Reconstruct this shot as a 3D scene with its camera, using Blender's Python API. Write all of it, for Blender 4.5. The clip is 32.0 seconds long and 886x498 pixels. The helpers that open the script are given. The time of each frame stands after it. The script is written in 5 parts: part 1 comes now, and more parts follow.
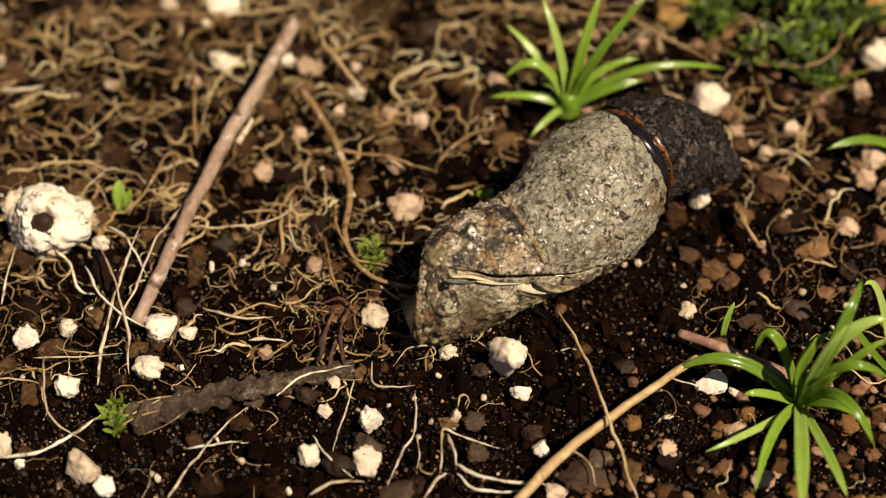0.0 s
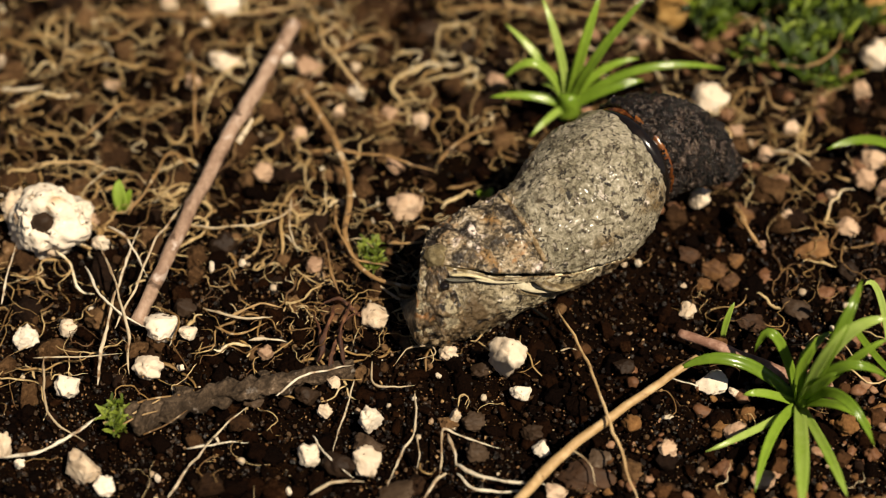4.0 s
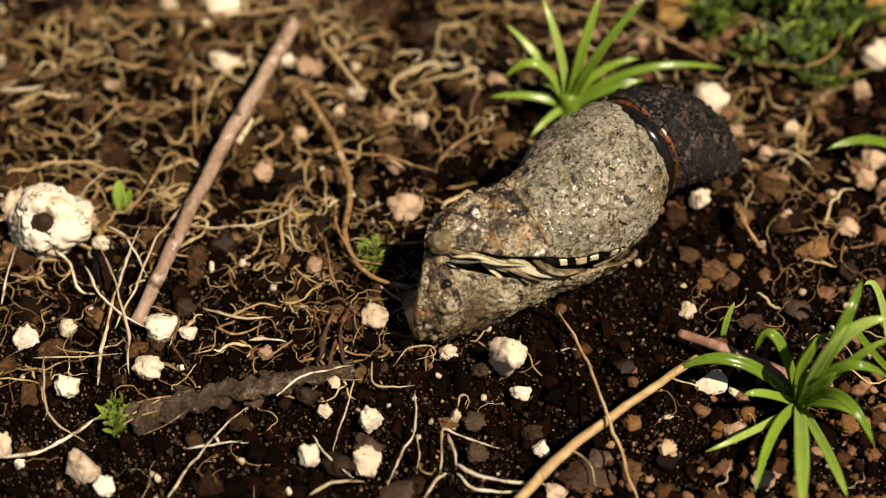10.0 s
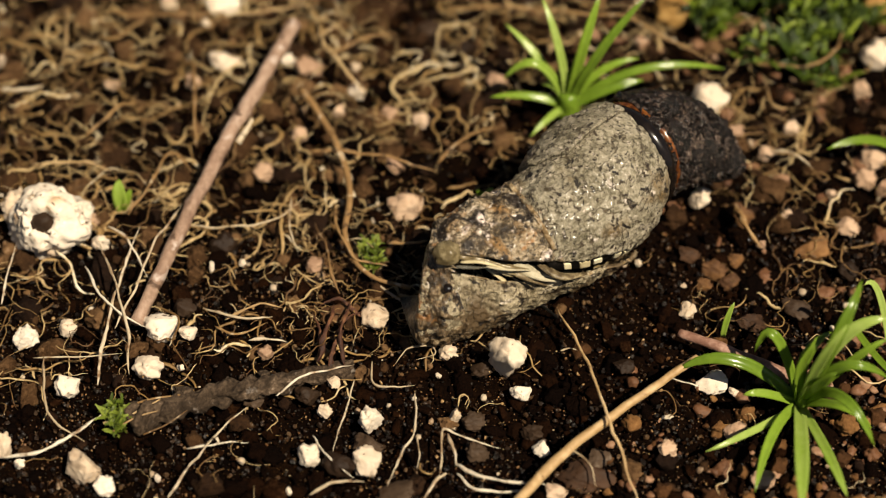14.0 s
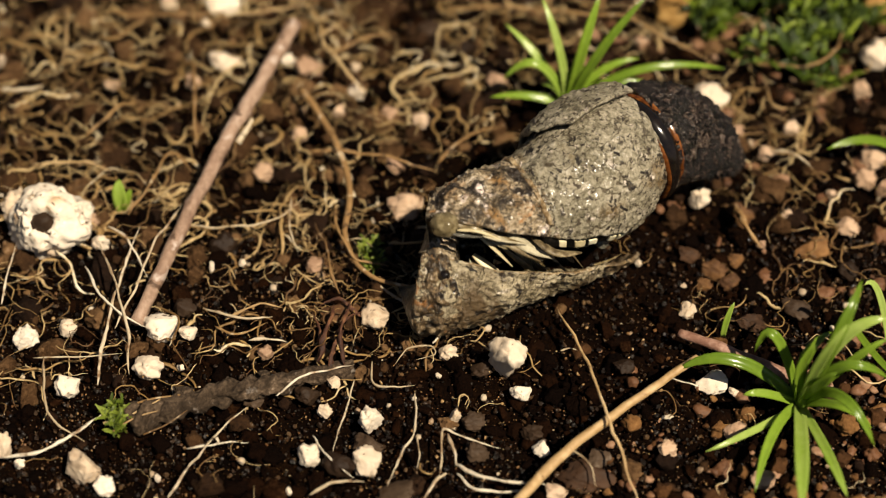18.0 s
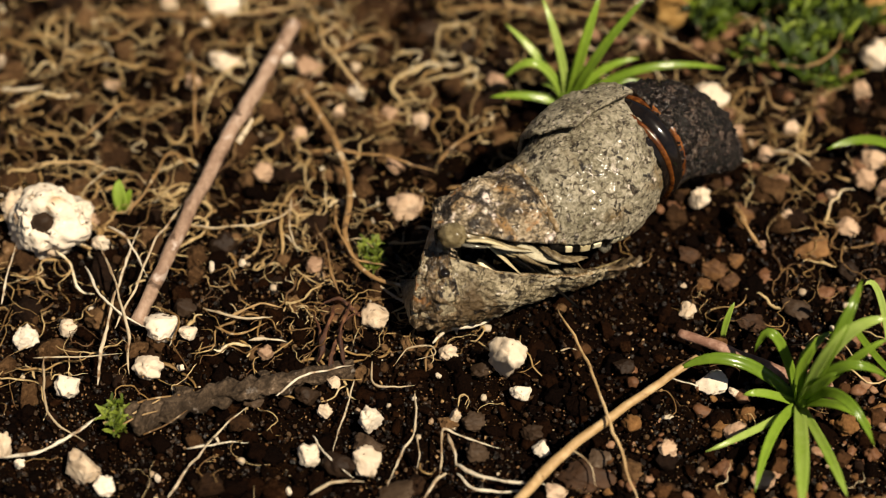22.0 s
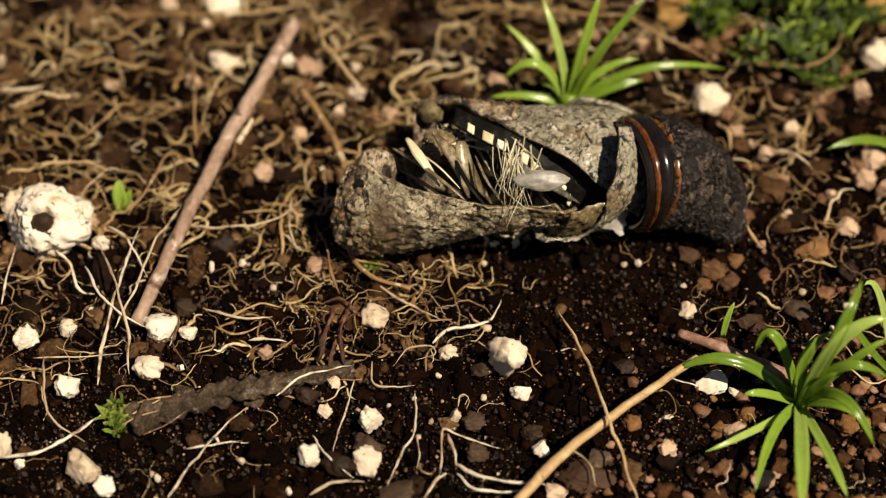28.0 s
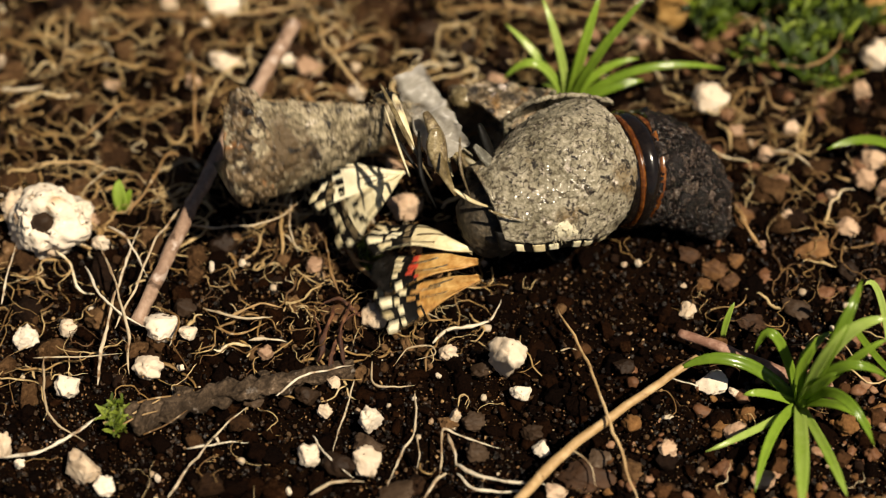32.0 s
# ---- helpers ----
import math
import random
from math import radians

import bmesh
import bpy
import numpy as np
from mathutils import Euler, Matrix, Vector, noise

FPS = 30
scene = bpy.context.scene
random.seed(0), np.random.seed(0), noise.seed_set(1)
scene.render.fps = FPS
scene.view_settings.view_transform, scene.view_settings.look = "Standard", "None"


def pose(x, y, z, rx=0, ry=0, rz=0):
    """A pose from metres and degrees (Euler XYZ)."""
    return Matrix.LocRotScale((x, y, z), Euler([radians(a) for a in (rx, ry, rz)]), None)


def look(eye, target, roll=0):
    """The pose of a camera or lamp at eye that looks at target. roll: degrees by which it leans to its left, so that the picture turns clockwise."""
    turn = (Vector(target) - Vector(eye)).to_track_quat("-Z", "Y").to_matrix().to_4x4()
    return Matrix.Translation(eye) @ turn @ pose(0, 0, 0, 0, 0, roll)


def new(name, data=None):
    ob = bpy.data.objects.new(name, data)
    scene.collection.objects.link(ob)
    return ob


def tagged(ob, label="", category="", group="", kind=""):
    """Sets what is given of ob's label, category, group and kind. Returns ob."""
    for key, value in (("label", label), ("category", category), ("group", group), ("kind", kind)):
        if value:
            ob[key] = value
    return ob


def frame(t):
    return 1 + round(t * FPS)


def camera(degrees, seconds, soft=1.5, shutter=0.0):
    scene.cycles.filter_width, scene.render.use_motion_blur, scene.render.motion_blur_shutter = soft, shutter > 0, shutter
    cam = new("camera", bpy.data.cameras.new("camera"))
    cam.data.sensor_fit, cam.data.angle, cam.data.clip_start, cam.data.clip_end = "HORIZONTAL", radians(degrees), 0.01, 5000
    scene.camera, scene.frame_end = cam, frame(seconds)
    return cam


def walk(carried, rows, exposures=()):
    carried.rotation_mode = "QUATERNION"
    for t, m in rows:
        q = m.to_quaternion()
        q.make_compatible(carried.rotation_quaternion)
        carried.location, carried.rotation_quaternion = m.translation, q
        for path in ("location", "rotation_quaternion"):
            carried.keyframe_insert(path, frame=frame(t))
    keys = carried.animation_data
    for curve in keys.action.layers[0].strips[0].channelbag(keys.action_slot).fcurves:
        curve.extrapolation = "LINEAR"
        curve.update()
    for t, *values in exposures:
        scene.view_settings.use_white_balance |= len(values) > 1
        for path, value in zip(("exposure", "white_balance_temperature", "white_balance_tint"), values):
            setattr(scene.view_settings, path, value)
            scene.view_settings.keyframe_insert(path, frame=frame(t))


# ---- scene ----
# Macro view of a patch of potting soil; lengths below are in millimetres, turned into metres by MM.
MM = 0.001
cam = camera(26, 32.0, soft=1.15, shutter=0.5)
cam.data.dof.use_dof = True
cam.data.dof.focus_distance = 0.1310
cam.data.dof.aperture_fstop = 23
VIEW = look((0, -0.08909, 0.10617), (0, 0, 0))
walk(cam, [(0.0, VIEW), (32.0, VIEW)])

# ---- light: clear sky and a high sun ----
scene.view_settings.exposure = 0.40
SUN_DIR = Vector((0.36, -0.37, 0.80)).normalized()
world = bpy.data.worlds.new("sky")
scene.world = world
world.use_nodes = True
sky = world.node_tree.nodes.new("ShaderNodeTexSky")
sky.sky_type, sky.sun_disc = "NISHITA", False
sky.sun_elevation = math.asin(SUN_DIR.z)
sky.sun_rotation = math.atan2(SUN_DIR.x, SUN_DIR.y)
background = world.node_tree.nodes["Background"]
background.inputs["Strength"].default_value = 0.022
world.node_tree.links.new(sky.outputs["Color"], background.inputs["Color"])
sun = new("sun", bpy.data.lights.new("sun", "SUN"))
sun.data.energy, sun.data.angle, sun.data.color = 5.0, radians(0.5), (1.0, 0.88, 0.68)
sun.matrix_world = look(SUN_DIR * 0.5, (0, 0, 0))

# ---- materials ----
def ramp_node(nodes, stops, mode="LINEAR"):
    r = nodes.new("ShaderNodeValToRGB")
    r.color_ramp.interpolation = mode
    els = r.color_ramp.elements
    while len(els) < len(stops):
        els.new(0.5)
    for e, (p, c) in zip(els, stops):
        e.position, e.color = p, (*c, 1)
    return r


def surface(name, stops, size=1.0, rough=0.8, bump=0.5, deep=0.15, spec=0.4, vary="", fine=0.25, blend=0.5,
            trans=0.0, metal=0.0, coat=0.0):
    """Colour from a coarse and a fine noise (sizes in mm); vary: 'island' or 'object' shifts the colour piece by piece."""
    m = bpy.data.materials.new(name)
    m.use_nodes = True
    n, l = m.node_tree.nodes, m.node_tree.links
    b = n["Principled BSDF"]
    b.inputs["Roughness"].default_value = rough
    b.inputs["Specular IOR Level"].default_value = spec
    b.inputs["Metallic"].default_value = metal
    b.inputs["Coat Weight"].default_value = coat
    b.inputs["Coat Roughness"].default_value = 0.15
    tc = n.new("ShaderNodeTexCoord")
    big, small = n.new("ShaderNodeTexNoise"), n.new("ShaderNodeTexNoise")
    for t, s, d in ((big, size, 4), (small, fine, 5)):
        t.inputs["Scale"].default_value = 1000.0 / s / 2
        t.inputs["Detail"].default_value = d
        t.inputs["Roughness"].default_value = 0.66
        l.new(tc.outputs["Object"], t.inputs["Vector"])
    mix = n.new("ShaderNodeMix")
    mix.inputs[0].default_value = blend
    l.new(big.outputs["Fac"], mix.inputs[2])
    l.new(small.outputs["Fac"], mix.inputs[3])
    spread = n.new("ShaderNodeMapRange")
    spread.inputs["From Min"].default_value, spread.inputs["From Max"].default_value = 0.32, 0.68
    l.new(mix.outputs[0], spread.inputs["Value"])
    fac = spread.outputs["Result"]
    if vary:
        if vary == "island":
            src = n.new("ShaderNodeNewGeometry").outputs["Random Per Island"]
        else:
            src = n.new("ShaderNodeObjectInfo").outputs["Random"]
        mv = n.new("ShaderNodeMix")
        mv.inputs[0].default_value = 0.65
        l.new(fac, mv.inputs[2])
        l.new(src, mv.inputs[3])
        fac = mv.outputs[0]
    r = ramp_node(n, stops)
    l.new(fac, r.inputs["Fac"])
    l.new(r.outputs["Color"], b.inputs["Base Color"])
    bm_ = n.new("ShaderNodeBump")
    bm_.inputs["Strength"].default_value = bump
    bm_.inputs["Distance"].default_value = deep * MM
    l.new(mix.outputs[0], bm_.inputs["Height"])
    l.new(bm_.outputs["Normal"], b.inputs["Normal"])
    if trans:
        tr = n.new("ShaderNodeBsdfTranslucent")
        l.new(r.outputs["Color"], tr.inputs["Color"])
        ad = n.new("ShaderNodeMixShader")
        ad.inputs[0].default_value = trans
        l.new(b.outputs[0], ad.inputs[1])
        l.new(tr.outputs[0], ad.inputs[2])
        l.new(ad.outputs[0], n["Material Output"].inputs["Surface"])
    return m


def speckle(m, colour, size, lo, hi):
    """Lay specks of another colour over a material's base colour."""
    n, l = m.node_tree.nodes, m.node_tree.links
    b = n["Principled BSDF"]
    before = b.inputs["Base Color"].links[0].from_socket
    tc, t = n.new("ShaderNodeTexCoord"), n.new("ShaderNodeTexNoise")
    t.inputs["Scale"].default_value, t.inputs["Detail"].default_value = 500.0 / size, 5
    t.inputs["Distortion"].default_value = 0.6
    t.noise_dimensions = "4D"
    t.inputs["W"].default_value = size * 7 + colour[0] * 5
    l.new(tc.outputs["Object"], t.inputs["Vector"])
    mr, mix = n.new("ShaderNodeMapRange"), n.new("ShaderNodeMix")
    mr.inputs["From Min"].default_value, mr.inputs["From Max"].default_value = lo, hi
    l.new(t.outputs["Fac"], mr.inputs["Value"])
    mix.data_type = "RGBA"
    l.new(mr.outputs["Result"], mix.inputs["Factor"])
    l.new(before, mix.inputs["A"])
    mix.inputs["B"].default_value = (*colour, 1)
    l.new(mix.outputs["Result"], b.inputs["Base Color"])


SOIL = surface("moist_soil", [(0, (.0012, .0005, .0002)), (.5, (.004, .0016, .0007)), (.85, (.010, .004, .0014)), (1, (.04, .017, .006))],
               1.6, 0.8, 1.0, 0.6, 0.03, fine=0.12)
CRUMB = surface("dark_crumbs", [(0, (.0012, .0004, .0001)), (.5, (.0045, .0015, .0005)), (.8, (.014, .0048, .0015)), (.94, (.04, .018, .007)), (1, (.16, .085, .04))],
                0.6, 0.75, 1.0, 0.5, 0.04, "island", 0.1)
BROWN = surface("brown_crumbs", [(0, (.004, .0015, .0006)), (.3, (.015, .006, .0022)), (.6, (.055, .026, .0095)), (.88, (.19, .105, .047)), (1, (.45, .30, .19))],
                0.9, 0.75, 1.0, 0.5, 0.12, "island", 0.15)
GRIT = surface("pale_grit", [(0, (.10, .06, .035)), (.4, (.30, .20, .12)), (.75, (.52, .42, .30)), (1, (.75, .68, .56))],
               0.8, 0.6, 0.6, 0.15, 0.4, "island", 0.2)
WET = surface("wet_grains", [(0, (.008, .006, .005)), (.6, (.03, .024, .02)), (1, (.11, .10, .10))],
              0.5, 0.18, 0.4, 0.1, 0.6, "island", 0.15)
ROOT = surface("dry_rootlets", [(0, (.02, .009, .003)), (.22, (.09, .042, .012)), (.5, (.28, .165, .055)), (.78, (.52, .38, .19)), (1, (.88, .80, .66))],
               1.5, 0.6, 0.5, 0.08, 0.4, "island", 0.3)
RUSTCRUMB = surface("rusty_crumbs", [(0, (.012, .005, .002)), (.45, (.07, .029, .009)), (.8, (.22, .105, .035)), (1, (.42, .25, .10))], 0.8, 0.75, 1.0, 0.4, 0.15, "island", 0.15)
PALE_ROOT = surface("pale_rootlets", [(0, (.28, .19, .10)), (.4, (.48, .38, .25)), (1, (.78, .70, .57))],
                    1.8, 0.5, 0.5, 0.08, 0.4, "object", 0.3)
TAN_ROOT = surface("tan_roots", [(0, (.09, .042, .012)), (.5, (.29, .165, .062)), (1, (.55, .39, .20))],
                   1.6, 0.6, 0.6, 0.1, 0.4, "object", 0.3)
MUCK = surface("wet_humus", [(0, (.0015, .0006, .0002)), (.45, (.008, .0035, .0012)), (.72, (.045, .021, .007)), (.9, (.15, .085, .035)), (1, (.42, .32, .20))],
               0.4, 0.32, 1.0, 0.3, 0.5, "island", 0.08)
# tawny specks; the palest colours stand in for glints on wet soil
SPECK = surface("soil_specks", [(0, (.03, .012, .004)), (.45, (.15, .065, .02)), (.8, (.36, .22, .09)), (1, (.8, .68, .5))],
                0.5, 0.4, 0.5, 0.1, 0.5, "island", 0.12)
BARKBIT = surface("bark_bits", [(0, (.035, .014, .006)), (.45, (.15, .065, .028)), (.8, (.33, .19, .11)), (1, (.62, .48, .36))],
                  0.9, 0.55, 0.8, 0.3, 0.3, "island", 0.2)
STICK = surface("weathered_stick", [(0, (.13, .07, .045)), (.5, (.27, .17, .115)), (1, (.44, .31, .23))], 2.5, 0.65, 0.8, 0.15, 0.4, fine=0.3)
BARK = surface("damp_bark", [(0, (.008, .005, .003)), (.45, (.05, .032, .019)), (.8, (.13, .088, .056)), (1, (.34, .25, .18))], 0.6, 0.7, 1.0, 0.6, 0.2, fine=0.14)
STRAW = surface("dry_straw", [(0, (.25, .14, .05)), (.5, (.46, .30, .14)), (1, (.66, .50, .30))], 2.0, 0.5, 0.5, 0.1, 0.4, fine=0.35)
REDTWIG = surface("reddish_twig", [(0, (.10, .045, .03)), (.5, (.24, .12, .08)), (1, (.48, .30, .22))], 1.5, 0.6, 0.8, 0.12, 0.4, fine=0.3)
REDROT = surface("rotting_leaf", [(0, (.012, .004, .002)), (.5, (.065, .022, .009)), (1, (.20, .085, .035))], 0.5, 0.7, 1.0, 0.35, 0.4, fine=0.3)
PERLITE = surface("perlite", [(0, (.30, .19, .11)), (.3, (.58, .45, .32)), (1, (.80, .71, .59))], 1.6, 0.75, 1.0, 0.18, 0.3, "object", 0.4, 0.6)
TANSTONE = surface("tan_stone", [(0, (.22, .12, .07)), (.5, (.46, .30, .19)), (1, (.66, .50, .36))], 1.6, 0.7, 0.7, 0.15, 0.35, "object", 0.35)
SLATE = surface("dark_chip", [(0, (.009, .004, .002)), (.5, (.032, .018, .010)), (.85, (.075, .048, .03)), (1, (.2, .15, .11))], 1.2, 0.6, 0.8, 0.2, 0.15, "object", 0.3)
OCHRE = surface("ochre_stone", [(0, (.12, .055, .012)), (.5, (.26, .14, .035)), (1, (.42, .26, .09))], 1.8, 0.8, 0.7, 0.15, 0.3, fine=0.4)
RUST = surface("rusty_clod", [(0, (.012, .005, .002)), (.45, (.07, .029, .009)), (1, (.30, .145, .045))], 0.8, 0.75, 0.9, 0.25, 0.35, "object", 0.3)
LEAF = surface("grass_green", [(0, (.11, .19, .014)), (.5, (.28, .42, .042)), (1, (.56, .66, .20))], 3.0, 0.2, 0.3, 0.08, 0.6, "object", 0.3, 0.35, trans=0.4)
# lit copy of the moss: sunlight put into brighter greens
MOSSLIT = surface("lit_moss", [(0, (.02, .03, .003)), (.5, (.10, .14, .012)), (1, (.36, .42, .07))], 0.8, 0.4, 0.3, 0.08, 0.4, "island", 0.3, trans=0.3)
MOSS = surface("moss_green", [(0, (.006, .012, .001)), (.45, (.035, .06, .004)), (.75, (.15, .21, .014)), (1, (.42, .48, .07))], 1.2, 0.5, 0.3, 0.08, 0.4, "island", 0.3, trans=0.25)
# dark perlite specks paint in the shade of pits; the tan is its own colour
speckle(PERLITE, (.30, .21, .13), 0.45, 0.63, 0.68)
speckle(PERLITE, (.58, .38, .21), 1.5, 0.52, 0.64)
speckle(PERLITE, (.10, .06, .035), 0.5, 0.64, 0.68)
speckle(PERLITE, (.08, .05, .03), 0.28, 0.64, 0.68)
speckle(TANSTONE, (.11, .06, .03), 0.6, 0.58, 0.68)
speckle(PALE_ROOT, (.20, .11, .05), 0.5, 0.53, 0.66)
speckle(PALE_ROOT, (.05, .028, .012), 0.25, 0.62, 0.68)
speckle(TAN_ROOT, (.06, .03, .012), 0.45, 0.55, 0.66)
speckle(TAN_ROOT, (.62, .50, .34), 0.5, 0.60, 0.70)
speckle(STRAW, (.16, .08, .03), 0.4, 0.60, 0.68)
speckle(STICK, (.50, .40, .34), 0.7, 0.60, 0.70)
speckle(STICK, (.09, .05, .03), 0.5, 0.62, 0.68)
speckle(BARK, (.22, .18, .15), 0.35, 0.64, 0.70)

# ---- mesh helpers ----
def mesh_of(name, verts, faces, material, smooth=True):
    me = bpy.data.meshes.new(name)
    me.from_pydata([tuple(v) for v in verts], [], faces)
    me.materials.append(material)
    if smooth:
        me.polygons.foreach_set("use_smooth", [True] * len(me.polygons))
    me.update()
    return me


def part(name, me, parent, label=""):
    ob = new(name, me)
    ob.parent = parent
    return tagged(ob, label) if label else ob


def spline(points, steps):
    """Catmull-Rom through points (each any number of values)."""
    p = [np.array(q, float) for q in points]
    p = [2 * p[0] - p[1]] + p + [2 * p[-1] - p[-2]]
    out = []
    for i in range(1, len(p) - 2):
        a, b, c, d = p[i - 1:i + 3]
        for k in range(steps):
            t = k / steps
            out.append(0.5 * (2 * b + (c - a) * t + (2 * a - 5 * b + 4 * c - d) * t * t + (3 * b - a - 3 * c + d) * t ** 3))
    out.append(p[-2])
    return np.array(out)


def tube(path, radii, seg=7, rough=0.0, freq=1.0, flat=1.0, seed=0.0):
    """Verts and faces of a tapered, slightly uneven tube along path (n x 3), closed at both ends; millimetres in, metres out."""
    n = len(path)
    tan = np.gradient(path, axis=0)
    tan /= np.linalg.norm(tan, axis=1)[:, None] + 1e-9
    ref = np.array((0.1, 0.15, 1.0))
    verts, faces = [], []
    for i in range(n):
        side = np.cross(tan[i], ref)
        side /= np.linalg.norm(side) + 1e-9
        upw = np.cross(side, tan[i])
        for k in range(seg):
            a = 2 * math.pi * k / seg
            r = radii[i]
            if rough:
                c, s = math.cos(a), math.sin(a)
                r *= 1 + rough * noise.noise((path[i][0] * freq + c * 1.3 + seed, path[i][1] * freq + s * 1.3, path[i][2] * freq + seed))
            verts.append((path[i] + side * (r * math.cos(a)) + upw * (r * flat * math.sin(a))) * MM)
    for i in range(n - 1):
        for k in range(seg):
            a, b = i * seg + k, i * seg + (k + 1) % seg
            faces.append((a, b, b + seg, a + seg))
    faces.append(tuple(range(seg - 1, -1, -1)))
    faces.append(tuple((n - 1) * seg + k for k in range(seg)))
    return verts, faces


def clod_shape(level, rough, freq, seed, facets=0):
    """Unit lump as arrays: a noisy ball, with a few flat facets cut into it."""
    bm = bmesh.new()
    bmesh.ops.create_icosphere(bm, subdivisions=level, radius=1.0)
    rng = random.Random(seed)
    cuts = []
    for _ in range(facets):
        d = Vector((rng.gauss(0, 1), rng.gauss(0, 1), rng.gauss(0, 1))).normalized()
        cuts.append((d, rng.uniform(0.55, 0.85)))
    for v in bm.verts:
        p = v.co.copy()
        v.co *= 1 + rough * noise.noise(p * freq + Vector((seed * 3.1, 0, 0))) + rough * 0.5 * noise.noise(p * freq * 2.7 + Vector((0, seed * 1.7, 0)))
        for d, off in cuts:
            over = v.co.dot(d) - off
            if over > 0:
                v.co -= d * over * 0.9
    verts = np.array([v.co[:] for v in bm.verts])
    faces = [tuple(v.index for v in f.verts) for f in bm.faces]
    bm.free()
    return verts, faces


def relief(x, y):
    """Height of the soil in mm."""
    h = 1.1 * noise.noise((x * .07, y * .07, 1)) + 0.55 * noise.noise((x * .25, y * .25, 5)) + 0.3 * noise.noise((x * .8, y * .8, 9))
    return h * 0.8 - 0.5


# ---- ground: one sheet, fine where it is seen, coarse out to the distance ----
def graded(lo, hi, step):
    inner = np.arange(lo, hi + step, step)
    out = [step * 1.35 ** k for k in range(1, 27)]
    far = np.cumsum(out)
    return np.concatenate((lo - far[::-1], inner, inner[-1] + far))


gx, gy = graded(-42, 42, 0.45), graded(-34, 44, 0.45)
gverts = []
for gyv in gy:
    for gxv in gx:
        fz = relief(gxv, gyv)
        fz += 0.2 * noise.noise((gxv * 1.7, gyv * 1.7, 3)) - 0.2
        gverts.append((gxv * MM, gyv * MM, fz * MM))
nx = len(gx)
gfaces = [(j * nx + i, j * nx + i + 1, (j + 1) * nx + i + 1, (j + 1) * nx + i) for j in range(len(gy) - 1) for i in range(nx - 1)]
ground = new("ground", mesh_of("ground", gverts, gfaces, SOIL))
tagged(ground, "dark moist potting soil, crumbly and uneven", "ground", kind="structure")


# ---- loose soil: lumps of many sizes, joined ----
SHAPES = [clod_shape(3 if k < 3 else 2, 0.55, 2.0, k, 3) for k in range(9)]

TINY = [clod_shape(1, 0.4, 1.5, 50 + k) for k in range(3)]


def scatter(name, label, material, count, area, size, seed, sink=0.25, power=2.2, flat=0.75, keep=None, small=True):
    rng = np.random.default_rng(seed)
    vs, fs, base = [], [], 0
    made = 0
    while made < count:
        x, y = rng.uniform(area[0], area[1]), rng.uniform(area[2], area[3])
        if keep and rng.random() > keep(x, y):
            continue
        made += 1
        r = size[0] + (size[1] - size[0]) * rng.random() ** power
        sv, sf = SHAPES[rng.integers(0, 3)] if r > 0.7 else SHAPES[rng.integers(3, 9)] if r > 0.14 else TINY[rng.integers(0, 3)]
        q = Euler(rng.uniform(0, 6.28, 3)).to_matrix()
        m = np.array(q) @ np.diag(r * rng.uniform((.75, .6, .5), (1.25, 1, .9)))
        p = sv @ m.T
        p[:, 2] *= flat
        p += (x, y, relief(x, y) + r * (0.5 - sink))
        vs.append(p * MM)
        fs.extend([tuple(i + base for i in f) for f in sf])
        base += len(sv)
    ob = new(name, mesh_of(name, np.concatenate(vs), fs, material))
    return tagged(ob, label, "soil", kind="stuff")


def far_left(x, y):
    """More in the rooty back and left of the patch."""
    return min(1.0, max(0.08, 0.45 + 0.03 * (y + 2) - 0.012 * (x + 5))) * (0.06 if 2 < x < 24 and -18 < y < 3 else 0.25 if x > 17 and y > 16 else 1.0)


def near(x, y):
    return min(1.0, max(0.1, 0.55 - 0.03 * (y + 2)))


AREA = (-44, 44, -34, 46)
scatter("soil_crumbs", "dark brown crumbs of moist soil covering the ground", CRUMB, 5200, AREA, (0.15, 1.0), 1, power=3.4)
scatter("fine_crumbs", "fine black soil crumbs between the larger ones", CRUMB, 6500, AREA, (0.09, 0.32), 9, 0.1, keep=near)
scatter("peat_crumbs", "reddish-brown peat crumbs lying on the soil", BROWN, 1500, AREA, (0.2, 1.3), 2, keep=far_left)
scatter("pale_grit", "pale beige specks of grit on the soil", GRIT, 900, AREA, (0.06, 0.42), 3, 0.0, power=3.2, keep=lambda x, y: 0.3 if 4 < x < 24 and -14 < y < 3 else 1.0)
scatter("soil_specks", "tiny tawny specks of bark and sand on the soil", SPECK, 9500, AREA, (0.03, 0.16), 8, -0.4, power=2.6)
scatter("humus_grains", "fine brown and black grains of wet humus", MUCK, 11000, (-34, 35, -28, 2), (0.04, 0.24), 19, -0.2, power=2.4, keep=lambda x, y: 0.7 if 4 < x < 24 and -14 < y < 3 else 1.0)
# these pale grains put glints into colour
scatter("sand_grains", "tiny pale grains coloured as glints on the black soil", SPECK, 6500, (-32, 34, -26, -2), (0.02, 0.085), 18, -0.7, power=2.0, keep=lambda x, y: 0.45 if 4 < x < 24 and -14 < y < 3 else 1.0)
scatter("bark_bits", "rust and tan bits of bark strewn over the soil", BARKBIT, 420, (8, 42, -30, 30), (0.1, 0.85), 21, 0.1, power=2.0, flat=0.6, keep=lambda x, y: 0.06 if x < 23 and -18 < y < 4 else 1.0)
scatter("bark_bits", "ochre and rust bits of bark round the grass", BARKBIT, 230, (10, 34, -27, -8), (0.08, 0.75), 22, 0.05, power=2.4, flat=0.6, keep=lambda x, y: 1.0 if y < -15 or x > 24 else 0.12)
